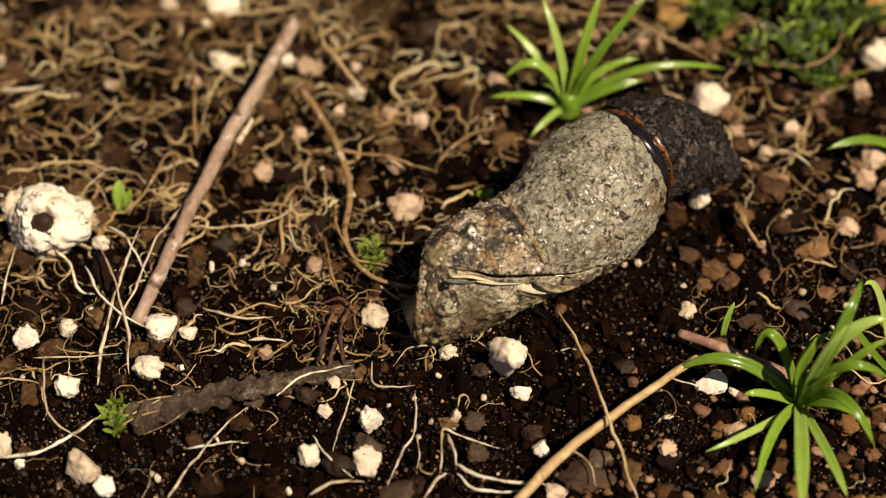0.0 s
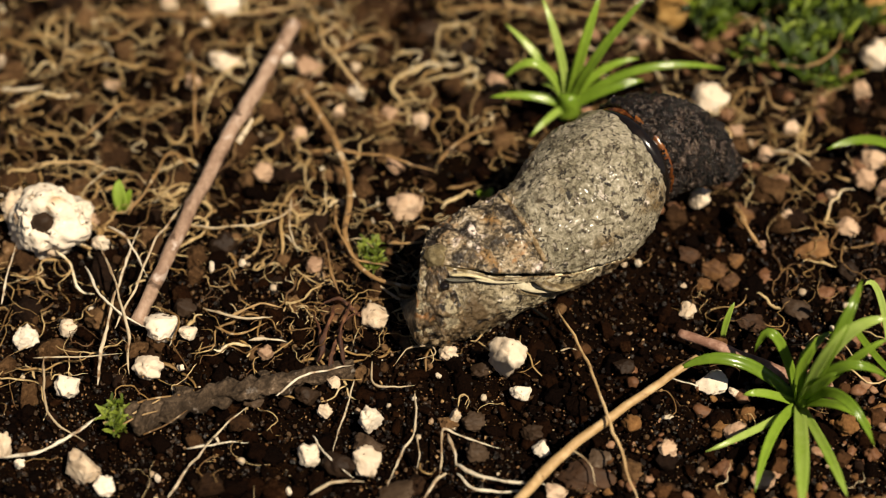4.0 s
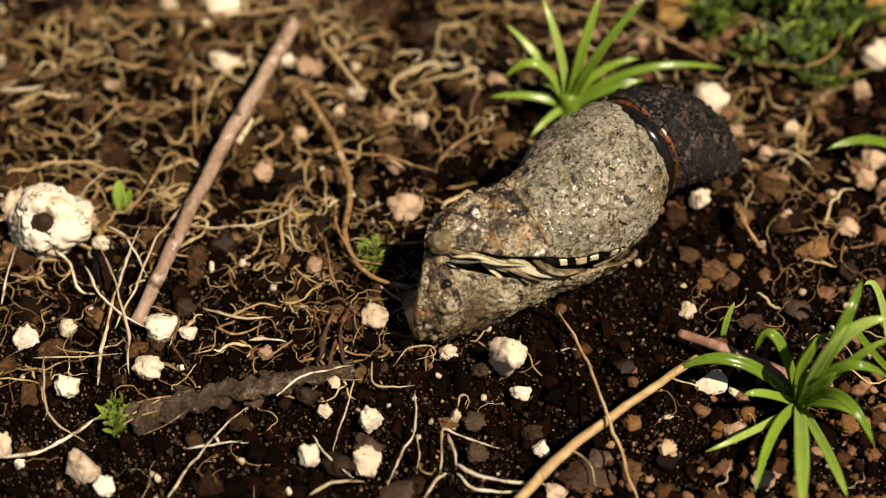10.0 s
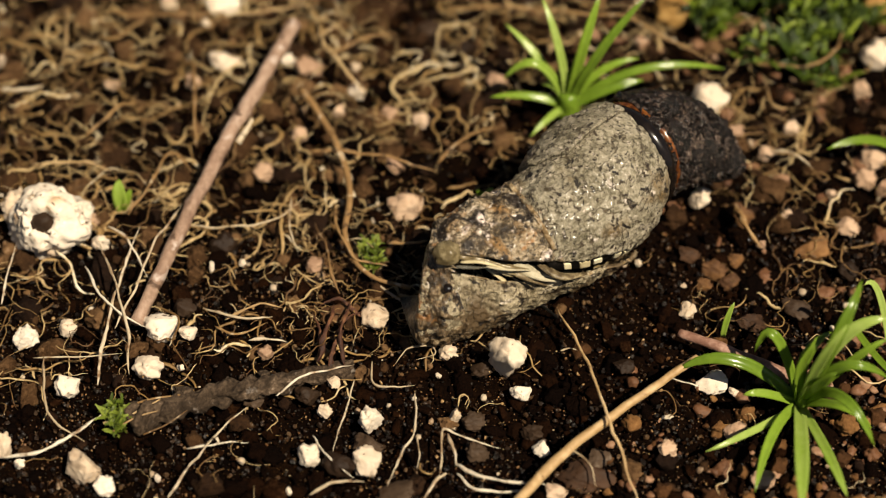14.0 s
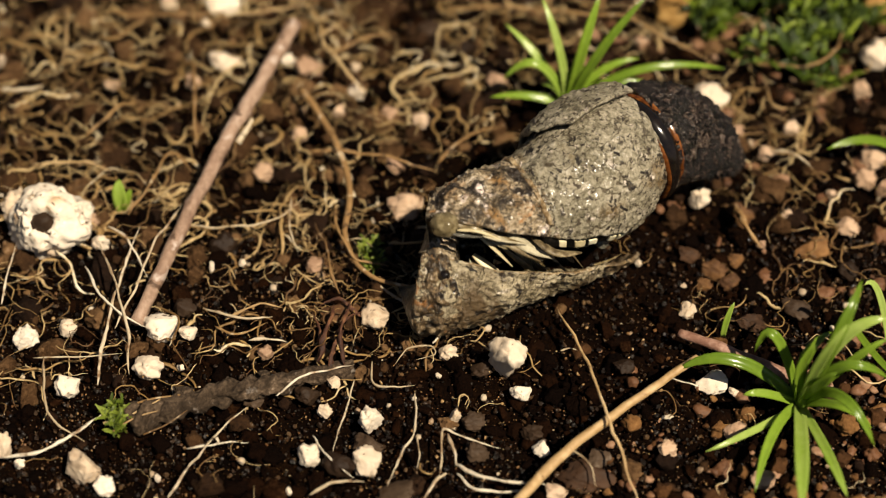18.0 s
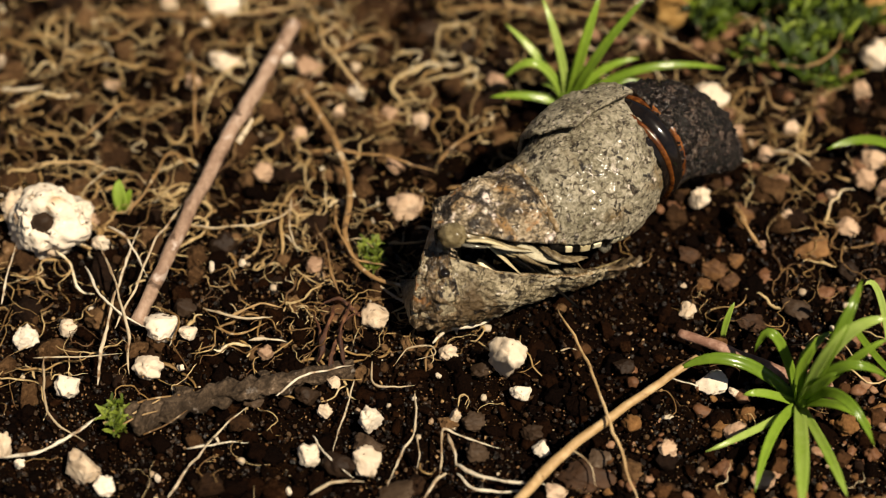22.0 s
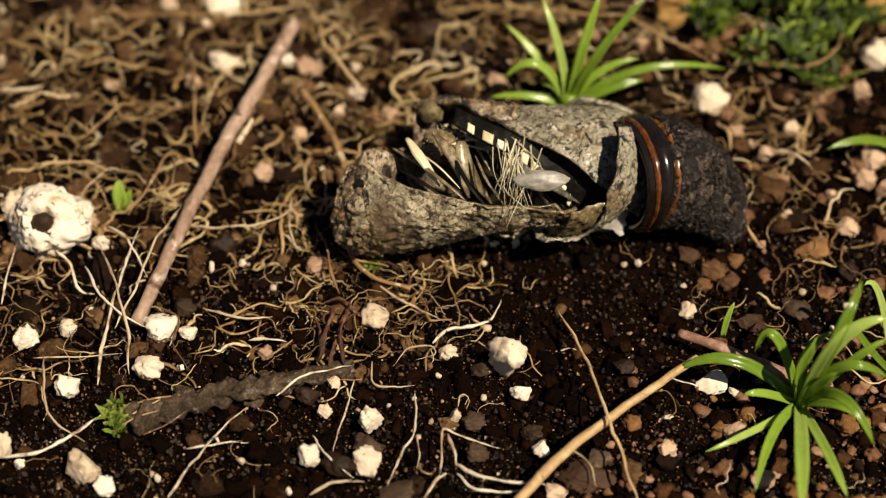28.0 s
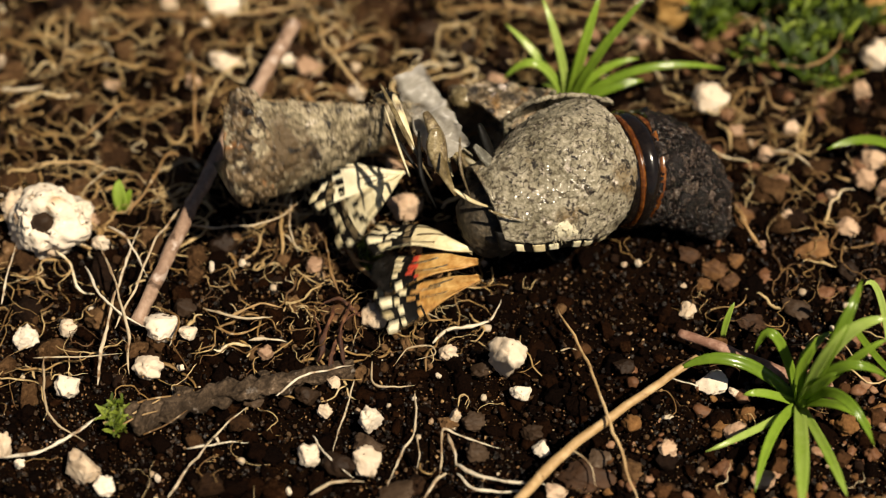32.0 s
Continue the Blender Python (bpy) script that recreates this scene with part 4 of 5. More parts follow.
def bent(u, lo, hi, low, high):
    return low + (high - low) * min(1.0, max(0.0, (u - lo) / (hi - lo)))


head_case = part("head_case", mesh_of("head_case", *skin_shell(SPINE, 0.0, NECK + 0.03, seam, lambda u: 178, 0.985, close=0.97, rough=0.30, nu=90, na=110, grain=0.16), HEADCASE),
                 pupa, "dark-spotted front shell of the pupa")
thorax_case = part("thorax_case", mesh_of("thorax_case", *skin_shell(SPINE, NECK, 0.972, seam, lambda u: bent(u, 0.60, 0.72, 190, 84), 1.0, rough=0.20, nu=100, na=120, grain=0.075), CASE),
                   pupa, "swollen grey-beige shell over the thorax")
suture = part("suture", mesh_of("suture", *skin_shell(SPINE, NECK - 0.002, NECK + 0.012, lambda u: seam(u) + 14, lambda u: 75, 1.018, 0.3, 3, 60, 0.40), CASE_EDGE),
              head_case, "orange-brown ragged suture line")
flap = part("back_flap", mesh_of("back_flap", *skin_shell(
    SPINE, 0.55, 0.966, lambda u: bent(u, 0.55, 0.66, 78, 40) + bent(u, 0.66, 0.98, 0, -6), lambda u: bent(u, 0.55, 0.64, 84, 190), 1.025, 0.3, 60, 60, 0.2, grain=0.08), CASE),
    pupa, "overlapping back plate with a pointed tip")
wing_case = part("lower_case", mesh_of("lower_case", *skin_shell(
    SPINE, 0.0, 0.76, lambda u: angle_at(KEEL, u) + max(0.0, u - 0.42) * 95, lambda u: seam(u) - 2 - 2.5 * max(0.0, math.sin((u - 0.08) * 3.6)), 0.99, close=0.97, rough=0.22, ridge=0.02, nu=120, na=70, grain=0.12), JAWCASE),
    pupa, "grey lower shell hinging open like a jaw")
snout = part("snout", mesh_of("snout", *skin_shell(SPINE, 0.0, 0.16, lambda u: angle_at(KEEL, u), lambda u: seam(u) - 2, 1.0, 0.35, 60, 60, 0.34, 0.9, close=0.97, grain=0.22), SNOUT), wing_case, "dark brown crusty front of the lower shell")
rim = part("rim", mesh_of("rim", *skin_shell(SPINE, 0.05, 0.74, lambda u: seam(u) - 4 - 2.5 * max(0.0, math.sin((u - 0.08) * 3.6)), lambda u: seam(u) - 2 - 2.5 * max(0.0, math.sin((u - 0.08) * 3.6)), 0.995, 0.25, 60, 3, 0.22), CASE_EDGE), wing_case, "pale torn edge of the lower shell")
abdomen = part("abdomen", mesh_of("abdomen", *skin_shell(TAIL, 0.02, 1.0, lambda u: -180, lambda u: 180, 1.0, 0.3, 80, 100, 0.24, 1.1, grain=0.2), ABDOMEN),
               pupa, "blackish rough abdomen crusted with soil")
for lo, hi, swell, bulge, m_, lab in ((0.0, 0.30, 0.93, 0.0, RING_BLACK, "black groove"), (0.28, 0.40, 0.95, 0.18, RING_ORANGE, "glossy amber band"),
                                      (0.38, 0.70, 0.93, 0.42, RING_BLACK, "swollen glossy black band"), (0.68, 0.80, 0.95, 0.15, RING_ORANGE, "glossy amber band"),
                                      (0.78, 1.0, 0.93, 0.0, RING_BLACK, "black groove")):
    part("ring", mesh_of("ring", *skin_shell(np.array([(11.9, 2.1, 5.7, 4.2), (12.7, 2.9, 5.8, 4.1), (13.9, 4.1, 5.7, 3.98)]), lo, hi, lambda u: -180, lambda u: 180, swell, 0.4, 8, 64, 0.06, bulge=bulge), m_), abdomen, lab)

collar = part("rear_collar", mesh_of("rear_collar", *skin_shell(SPINE, 0.66, 0.99, lambda u: -215 + 20 * u, lambda u: bent(u, 0.78, 0.93, -95, 25), 0.93, 0.2, 60, 90, 0.2, ragged=0.9, grain=0.1), CASE), pupa, "thin grey-beige collar behind the split shells")

# grains of soil stuck to the abdomen
rng = np.random.default_rng(77)
vs, fs, base = [], [], 0
for _ in range(2300):
    c, r, out, upw, d = section(TAIL, rng.uniform(0.1, 0.97))
    a = rng.uniform(0, 2 * math.pi)
    n = out * math.cos(a) + upw * math.sin(a)
    g = 0.05 + 0.16 * rng.random() ** 2
    sv, sf = SHAPES[rng.integers(3, 9)]
    q = np.array(Euler(rng.uniform(0, 6.28, 3)).to_matrix())
    vs.append(((sv * g) @ q.T + c + n * (r + 0.12)) * MM)
    fs.extend([tuple(i + base for i in f) for f in sf])
    base += len(sv)
tagged(part("soil_crust", mesh_of("soil_crust", np.concatenate(vs), fs, ABDOMEN, False), abdomen, "soil grains stuck to the abdomen"), kind="stuff")

# ---- butterfly ----
body = part("body", mesh_of("body", *skin_shell(SPINE, 0.34, 0.98, lambda u: -180, lambda u: 180, 0.66, 0.3, 50, 50, 0.3, 1.2, close=0.8, cap=0.09), FUR_DARK), butterfly, "dark furry body")
margin = part("wing_margin", mesh_of("wing_margin", *skin_shell(SPINE, 0.40, 0.92, lambda u: seam(u) - 15, lambda u: seam(u) + 8, 0.968, 0.2, 60, 12, 0.1), WING_BLACK),
              butterfly, "black folded wing margin with cream dashes")
for k in range(8):
    u = 0.45 + 0.055 * k + 0.008 * math.sin(k * 2.7)
    part("dash", mesh_of("dash", *skin_shell(SPINE, u, u + 0.028 + 0.006 * math.sin(k * 1.9), lambda u: seam(u) - 13 - 2.0 * math.sin(k * 3.1), lambda u: seam(u) - 4 + 1.0 * math.sin(k * 2.3), 0.996, 0.12, 5, 6, 0.08), CREAM), margin)


def limb(name, points, r0, r1, material, label="", flat=1.0):
    path = spline(points, 6) - HOME
    radii = np.linspace(r0, r1, len(path)) * (0.12 + 0.88 * np.sin(np.linspace(0.12, math.pi - 0.1, len(path))) ** 0.7)
    return part(name, mesh_of(name, *tube(path, radii, 8, 0.15, 1.0, flat)), butterfly, label) if material is None else \
        part(name, mesh_of(name, *tube(path, radii, 8, 0.15, 1.0, flat), material), butterfly, label)


def ball(centre, size, material, name, parent, label, seed, hairy=0):
    sv, sf = clod_shape(4, 0.18, 1.6, seed)
    v = (sv * size + (np.array(centre) - HOME)) * MM
    ob = part(name, mesh_of(name, v, sf, material), parent, label)
    if hairy:
        hv, hf, b0 = [], [], 0
        g = np.random.default_rng(seed)
        for _ in range(hairy):
            n = g.normal(0, 1, 3)
            n /= np.linalg.norm(n)
            p = np.array(centre) - HOME + n * size * 0.95
            q = p + (n + g.normal(0, .5, 3)) * 0.25
            vv, ff = tube(np.array([p, (p + q) / 2, q]), (.05, .04, .015), 3)
            hv.extend(vv)
            hf.extend([tuple(i + b0 for i in c) for c in ff])
            b0 += len(vv)
        tagged(part("fur", mesh_of("fur", hv, hf, FUR_PALE), ob, "short pale fur"), kind="stuff")
    return ob


# placed as they lie in the open case
low_limbs = []
for pts, r0, r1, m_, nm, lab in (
    ([(-3.6, 2.9, 7.6), (-1.7, 0.6, 8.5), (0.2, -1.3, 8.5), (2.1, -2.5, 7.4)], .26, .1, TAN_SHEATH, "leg", "cream-scaled folded leg"),
    ([(-3.1, 0.3, 8.2), (-1.3, -1.1, 8.3), (0.6, -2.3, 7.5)], .2, .14, WING_BLACK, "leg", "black folded leg"),
    ([(-2.2, 3.0, 7.5), (-0.3, 0.0, 8.8), (1.2, -1.7, 8.4)], .10, .07, CREAM, "antenna", "cream striped antenna"),
    ([(2.2, 0.3, 9.6), (3.0, -1.6, 9.1), (4.3, -2.7, 7.6)], .15, .08, SMOKY, "leg", "cream-scaled folded leg"),
    ([(3.4, -2.6, 7.5), (4.9, -2.7, 7.0), (6.7, -2.2, 6.1)], .26, .06, CREAM, "leg", "cream-scaled folded leg"),
    ([(0.6, 1.2, 8.9), (1.8, -1.6, 8.6), (3.5, -2.8, 7.0)], .22, .14, WING_BLACK, "leg", "black folded leg"),
    ([(5.1, -2.5, 7.6), (6.4, -2.3, 7.2), (7.8, -2.0, 7.2)], .16, .06, TAN_SHEATH, "leg", "cream-scaled folded leg")):
    low_limbs.append(limb(nm, pts, r0, r1, m_, lab, 0.6))

# sheaths of the mouthparts and legs just inside the slit, and the bulging eye above it
sheaths = []
for k, m_ in enumerate((TAN_SHEATH, WING_BLACK, SMOKY, TAN_SHEATH, WING_BLACK, SMOKY, CREAM, WING_BLACK, SMOKY)):
    u0, u1 = 0.14 + 0.035 * k, 0.48 + 0.03 * k + 0.03 * math.sin(k * 2.0)
    drop, wide = 6 + 4.2 * k, (11, 8, 8, 10, 9, 10, 7, 8, 9)[k]
    lo = lambda u: seam(u) - drop - wide + 26 * (0.5 - (u - u0) / (u1 - u0))
    sheaths.append(part("leg_sheath", mesh_of("leg_sheath", *skin_shell(
        SPINE, u0, u1, lo, lambda u: lo(u) + wide * math.sin(math.pi * (0.08 + 0.9 * (u - u0) / (u1 - u0))), 0.93 - 0.016 * k, 0.16, 40, 6, 0.16, 0.9), m_), butterfly,
        ("glossy tan folded sheath", "black folded wing", "cream-scaled leg")[(0, 1, 2, 0, 1, 0, 2, 1, 0)[k]]))
# crumpled wing blades lying slantwise in the mouth of the case
for p0, p1, p2, w, m_ in (
    ((1.2, -6.3, 6.2), (2.6, -7.6, 5.6), (4.6, -8.2, 3.9), 0.36, CREAM),
    ((2.1, -6.4, 6.0), (3.5, -7.6, 5.5), (5.6, -8.0, 4.0), 0.34, WING_BLACK),
    ((3.0, -6.5, 5.8), (4.5, -7.6, 5.3), (6.5, -7.7, 4.1), 0.70, SMOKY),
    ((3.9, -6.6, 5.6), (5.5, -7.6, 5.2), (7.4, -7.4, 4.2), 0.75, FUR_PALE),
    ((4.9, -6.7, 5.4), (6.4, -7.6, 5.0), (8.4, -7.2, 4.3), 0.40, WING_BLACK),
    ((5.8, -6.8, 5.3), (7.4, -7.6, 4.9), (9.3, -6.9, 4.4), 0.50, SMOKY)):
    sheaths.append(limb("wing_fold", [p0, p1, p2], w, w * 0.6, m_, "crumpled wet wing fold", 0.45))
face = ball((-0.3, -6.1, 5.3), np.array((1.3, 2.2, 2.2)), HEADCASE, "face_plate", pupa, "dark-spotted face between the split shells", 51)
# a black ball paints in the dark inside of the pore
ball((0.1, -8.6, 6.4), np.array((0.36, 0.32, 0.32)), RING_BLACK, "pore", wing_case, "small black pore on the face", 53)
for pts, r0, r1, m_ in (([(0.5, -8.2, 6.9), (1.9, -8.3, 7.0), (3.7, -8.4, 6.4)], .20, .10, CREAM), ([(2.2, -8.5, 6.8), (3.6, -8.4, 6.4), (5.4, -7.9, 5.8)], .15, .08, FUR_PALE),
                        ([(0.2, -8.4, 6.7), (1.2, -8.5, 6.7), (2.2, -8.5, 6.7)], .20, .10, SHINY)):
    sheaths.append(limb("antenna", pts, r0, r1, m_, "cream striped antenna", 0.7))
eye_cover = ball((-0.35, -6.8, 7.1), np.array((0.9, 0.85, 0.85)), EYE, "eye", butterfly, "large glossy olive eye", 49)

path = spline([(2.0, -7.7, 7.5), (4.0, -8.5, 6.9), (6.8, -8.2, 3.6), (9.9, -8.1, 0.5)], 8) - HOME
loose_leg = part("leg", mesh_of("leg", *tube(path, np.linspace(0.16, 0.09, len(path)), 7, 0.5, 2.0), WING_BLACK), butterfly, "thin dark leg reaching out of the case")
# crumpled wing folds that fill the opening, cream, black and smoky grey by turns
folds = []
FOLD = (CREAM, SMOKY, TAN_SHEATH, WING_BLACK, SHINY, SHINY)
fold_lines = ((-2.5, 2.5, 9.0, -0.2, -0.8, 7.7), (-1.5, 2.8, 9.2, 0.8, -1.1, 7.1), (-0.5, 2.3, 9.5, 1.8, -1.1, 6.8), (0.4, 2.1, 9.4, 2.6, -1.1, 6.8),
              (1.2, 1.8, 9.4, 3.4, -1.1, 6.2), (2.1, 1.6, 9.4, 3.8, -1.0, 6.7), (3.0, 1.3, 9.3, 5.3, -1.0, 6.1), (3.9, 1.0, 9.3, 6.3, -0.9, 6.3),
              (4.7, 0.5, 9.1, 7.6, 0.3, 3.8), (5.5, 0.2, 9.0, 8.6, -0.1, 4.6), (6.5, 0.0, 8.6, 9.6, 0.2, 4.8), (7.4, -0.1, 8.2, 10.3, 0.3, 5.6))
for k, ln in enumerate(fold_lines[::2]):
    p0, p1 = np.array(ln[:3]), np.array(ln[3:])
    side = SIDE * 0.5 * math.sin(k * 2.1) + OUT * (0.3 + 0.3 * math.cos(k * 1.3))
    folds.append(limb("wing_fold", [p0, p0 * 0.66 + p1 * 0.34 + side, p0 * 0.33 + p1 * 0.67 + side * 0.7, p1], 0.5 + 0.22 * (k % 3), 0.3, FOLD[k], "crumpled wet wing fold", 0.5))

# fan of pale hairs across the opening
hair_v, hair_f, base = [], [], 0
for k in range(36):
    e = rng.random()
    p0 = np.array((4.6, -0.5, 11.1)) + SIDE * rng.normal(0, .6) + UPWARD * rng.normal(0, .5)
    p2 = np.array((3.5, -2.6, 8.3)) * (1 - e) + np.array((6.2, -2.6, 7.7)) * e + OUT * rng.normal(0, .3) + UPWARD * rng.normal(0, .4)
    path = spline([p0, (p0 + p2) / 2 + SIDE * rng.normal(0, .6) + OUT * .3, p2 + UPWARD * rng.normal(0.3, 0.7)], 4) - HOME
    v, f = tube(path, np.linspace(.06, .02, len(path)), 4)
    hair_v.extend(v)
    hair_f.extend([tuple(i + base for i in q) for q in f])
    base += len(v)
hairs = tagged(part("hairs", mesh_of("hairs", hair_v, hair_f, FUR_PALE), butterfly, "fan of pale silky hairs"), kind="stuff")


head = ball((-1.3, 4.4, 8.3), np.array((1.25, 1.15, 1.15)), HEADFUR, "head", butterfly, "beige head with short pale fur", 41, 140)
ball((-1.9, 4.4, 8.7), np.array((0.55, 0.5, 0.5)), WING_BLACK, "eye", head, "glossy dark eye", 42)
fluff = ball((7.9, -1.8, 5.0), np.array((1.9, 1.3, 1.3)), FUR_PALE, "thorax_fur", butterfly, "cream furry thorax", 44, 420)
# white skin colour stands in for the membrane's bright highlights
gloss = ball((6.7, -2.0, 9.6), np.array((1.9, 0.7, 0.7)), SKIN, "membrane", butterfly, "wet membrane with highlights put into its pale colour", 43)
liner = part("membrane", mesh_of("membrane", *skin_shell(SPINE, 0.70, 0.95, lambda u: -190, lambda u: -45, 0.86, 0.15, 50, 50, 0.3, 0.8), TAN_SHEATH), pupa, "wet glossy lining of the case")


def wing_piece(name, length, half, parent, label, colours, seed, border=0.64):
    """A slim cupped sector of a crumpled wing with raised cells between its veins; it lies along +x, its root at the origin."""
    def height(r, a):
        return 0.45 * math.sin(r * 0.55 + seed) + 0.25 * math.sin(a * 9 + r + seed)

    def slab(r0, r1, a0, a1, lift, thick, nr, na):
        verts, faces = [], []
        for layer in (0, 1):
            for i in range(nr + 1):
                for j in range(na + 1):
                    r = r0 + (r1 - r0) * i / nr
                    a = a0 + (a1 - a0) * j / na
                    rr = r * (1 + (0.05 * math.sin(a * 14 + seed) if r > length * .9 else 0))
                    verts.append(np.array((rr * math.cos(a), rr * math.sin(a), height(r, a) + lift - layer * thick)) * MM)
        w, m = na + 1, (nr + 1) * (na + 1)
        for i in range(nr):
            for j in range(na):
                a = i * w + j
                faces.append((a, a + w, a + w + 1, a + 1))
                faces.append((m + a, m + a + 1, m + a + w + 1, m + a + w))
            a, b = i * w, i * w + na
            faces.append((a, m + a, m + a + w, a + w))
            faces.append((b, b + w, m + b + w, m + b))
        for j in range(na):
            a, b = j, nr * w + j
            faces.append((a, a + 1, m + a + 1, m + a))
            faces.append((b, m + b, m + b + 1, b + 1))
        return verts, faces

    ob = part(name, mesh_of(name, *slab(0.4, length, -half, half, 0, 0.14, 24, 14), colours[3]), parent, label)
    g = random.Random(seed * 13 + 5)
    part("wing_border", mesh_of("wing_border", *slab(border * length, length * 1.01, -half, half, 0.03, 0.2, 14, 14), WING_BLACK), ob)
    for k in range(5):
        a0 = -half + 2 * half * (k + 0.1) / 5
        for r, m_ in ((.93, colours[0]), (.80, colours[1]), (.66, colours[2])):
            r0 = r + g.uniform(-.05, .03)
            b0 = a0 + g.uniform(0, .12) * half
            b1 = b0 + g.uniform(.16, .34) * half
            part("wing_cell", mesh_of("wing_cell", *slab(r0 * length, (r0 + g.uniform(.04, .10)) * length, b0, b1, 0.07, 0.07, 5, 3), m_), ob)
    for k in range(3):
        b0 = half * g.uniform(-.9, .6)
        r0 = g.uniform(.2, .45)
        part("wing_vein", mesh_of("wing_vein", *slab(r0 * length, (r0 + .25) * length, b0, b0 + .10 * half, 0.04, 0.07, 8, 2), SMOKY), ob)
    return ob


hind = [wing_piece("hindwing", 7.4, 0.30, butterfly, "crumpled cream, orange and black hindwing", ((CREAM, WING_BLACK, CREAM)[k], CREAM, (SMOKY, WING_RED, WING_ORANGE)[k], (CREAM, WING_ORANGE, WING_ORANGE)[k]), k) for k in range(3)]
fore = [wing_piece("forewing", 7.0, 0.28, butterfly, "crumpled black and cream forewing", (CREAM, SMOKY, WING_BLACK, CREAM), k + 5, 0.8) for k in range(2)]

sheet_v, sheet_f = [], []
for layer in (0, 1):
    for i in range(25):
        for j in range(15):
            x, y = (i / 24 - 0.5) * 6.6, (j / 14 - 0.5) * 3.2 * (1 - 0.35 * i / 24)
            z = 0.9 * noise.noise((x * .5, y * .8, 2)) + 0.5 * noise.noise((x * 1.4, y * 1.4, 7))
            sheet_v.append(np.array((x + .3 * noise.noise((x, y * 2, 4)), y + .4 * noise.noise((x * 1.5, y, 8)), z - layer * .06)) * MM)
for i in range(24):
    for j in range(14):
        a = i * 15 + j
        sheet_f.append((a, a + 15, a + 16, a + 1))
        sheet_f.append((375 + a, 375 + a + 1, 375 + a + 16, 375 + a + 15))
shed = part("shed_skin", mesh_of("shed_skin", sheet_v, sheet_f, SKIN), butterfly, "crumpled translucent white skin")

UPPER = [
    (0, at(0, 0, 0, 0, -0, 0)),
    (6, at(-0.11, -0.14, 0.17, -0.2, 0.5, 0.2)),
    (7, at(-0.17, -0.25, -0.02, -1.4, 0.9, 0.5)),
    (8, at(-0.37, -0.3, 0.19, -1.9, 2.6, 1.1)),
    (8.5, at(-0.02, -0.08, -0.04, -3.6, 1.3, 0.5)),
    (9, at(-0.01, -0.06, 0.33, -3.6, 1.5, -0)),
    (9.5, at(-0, -0.31, 0.34, -5.4, 1.2, -0.4)),
    (10.5, at(-0.23, -0.05, 0.42, -3.8, 2.2, 1.7)),
    (11, at(-0.24, -0.13, 0.16, -5.4, 2.3, 1.1)),
    (11.5, at(-0.32, -0.02, 0.24, -3.8, 2.5, 2.2)),
    (13, at(-0.22, -0.19, 0.26, -3.8, 2.5, 2.1)),
    (14.5, at(-0.19, 0.01, 0.13, -3.4, 2.5, 2.2)),
    (16.5, at(-0.7, 0.07, 1.33, -1, 4, 5.3)),
    (17, at(-0.69, 0.24, 1.32, -1.5, 4.3, 4.5)),
    (17.5, at(-0.49, 0.42, 1.29, -2.7, 4.3, 2.2)),
    (18, at(-0.6, 0.4, 1.06, -5.6, 6.5, 0.1)),
    (18.5, at(-0.8, 0.48, 1.07, -5.4, 7, 1.8)),
    (19, at(-0.86, 0.49, 0.84, -5.4, 7.2, 2.3)),
    (19.5, at(-0.95, 0.25, 0.87, -5.7, 7.4, 3)),
    (20, at(-0.85, 0.5, 0.66, -5.6, 7, 2.8)),
    (22, at(-0.96, 0.94, 0.64, -3.4, 7.8, 3.7)),
    (23, at(-0.96, 0.92, 0.95, -3.2, 7.9, 3.4)),
    (23.5, at(-1.09, 1.06, 1.01, -2.1, 8.3, 4.1)),
    (24, at(-1.01, 1.01, 0.76, -4.3, 7.5, 4.2)),
    (24.5, at(-1.24, 0.83, 1.07, -5.6, 9.2, 5.2)),
    (25, at(-0.97, 1.43, -0.22, -13.7, 4.3, 1.4)),
    (25.5, at(-0.81, 1.67, -1.08, -17.2, 4.2, 1)),
    (27.5, at(0.31, 0.82, -2.41, -40, -2.7, -24.3)),
    (28, at(0.83, 0.32, -2.82, -40.2, -3, -24.4)),
    (28.5, at(0.32, 0.49, -2.69, -40.2, -2.8, -24.3)),
    (29, at(0.07, 0.49, -2.69, -40.3, -2.7, -24.2)),
    (30, at(-0.23, 0.65, -2.55, -40.2, -2.6, -24.1)),
    (30.5, at(-0.02, 0.65, -2.55, -40.2, -2.7, -24.2)),
    (31, at(0.07, 0.49, -2.69, -40.3, -2.7, -24.2)),
    (31.5, at(-1.07, -2.29, 0.74, -18.4, 1.5, -28)),
    (32, at(-1.95, -1.01, 0.38, -9.2, 7.5, -22.7)),
]
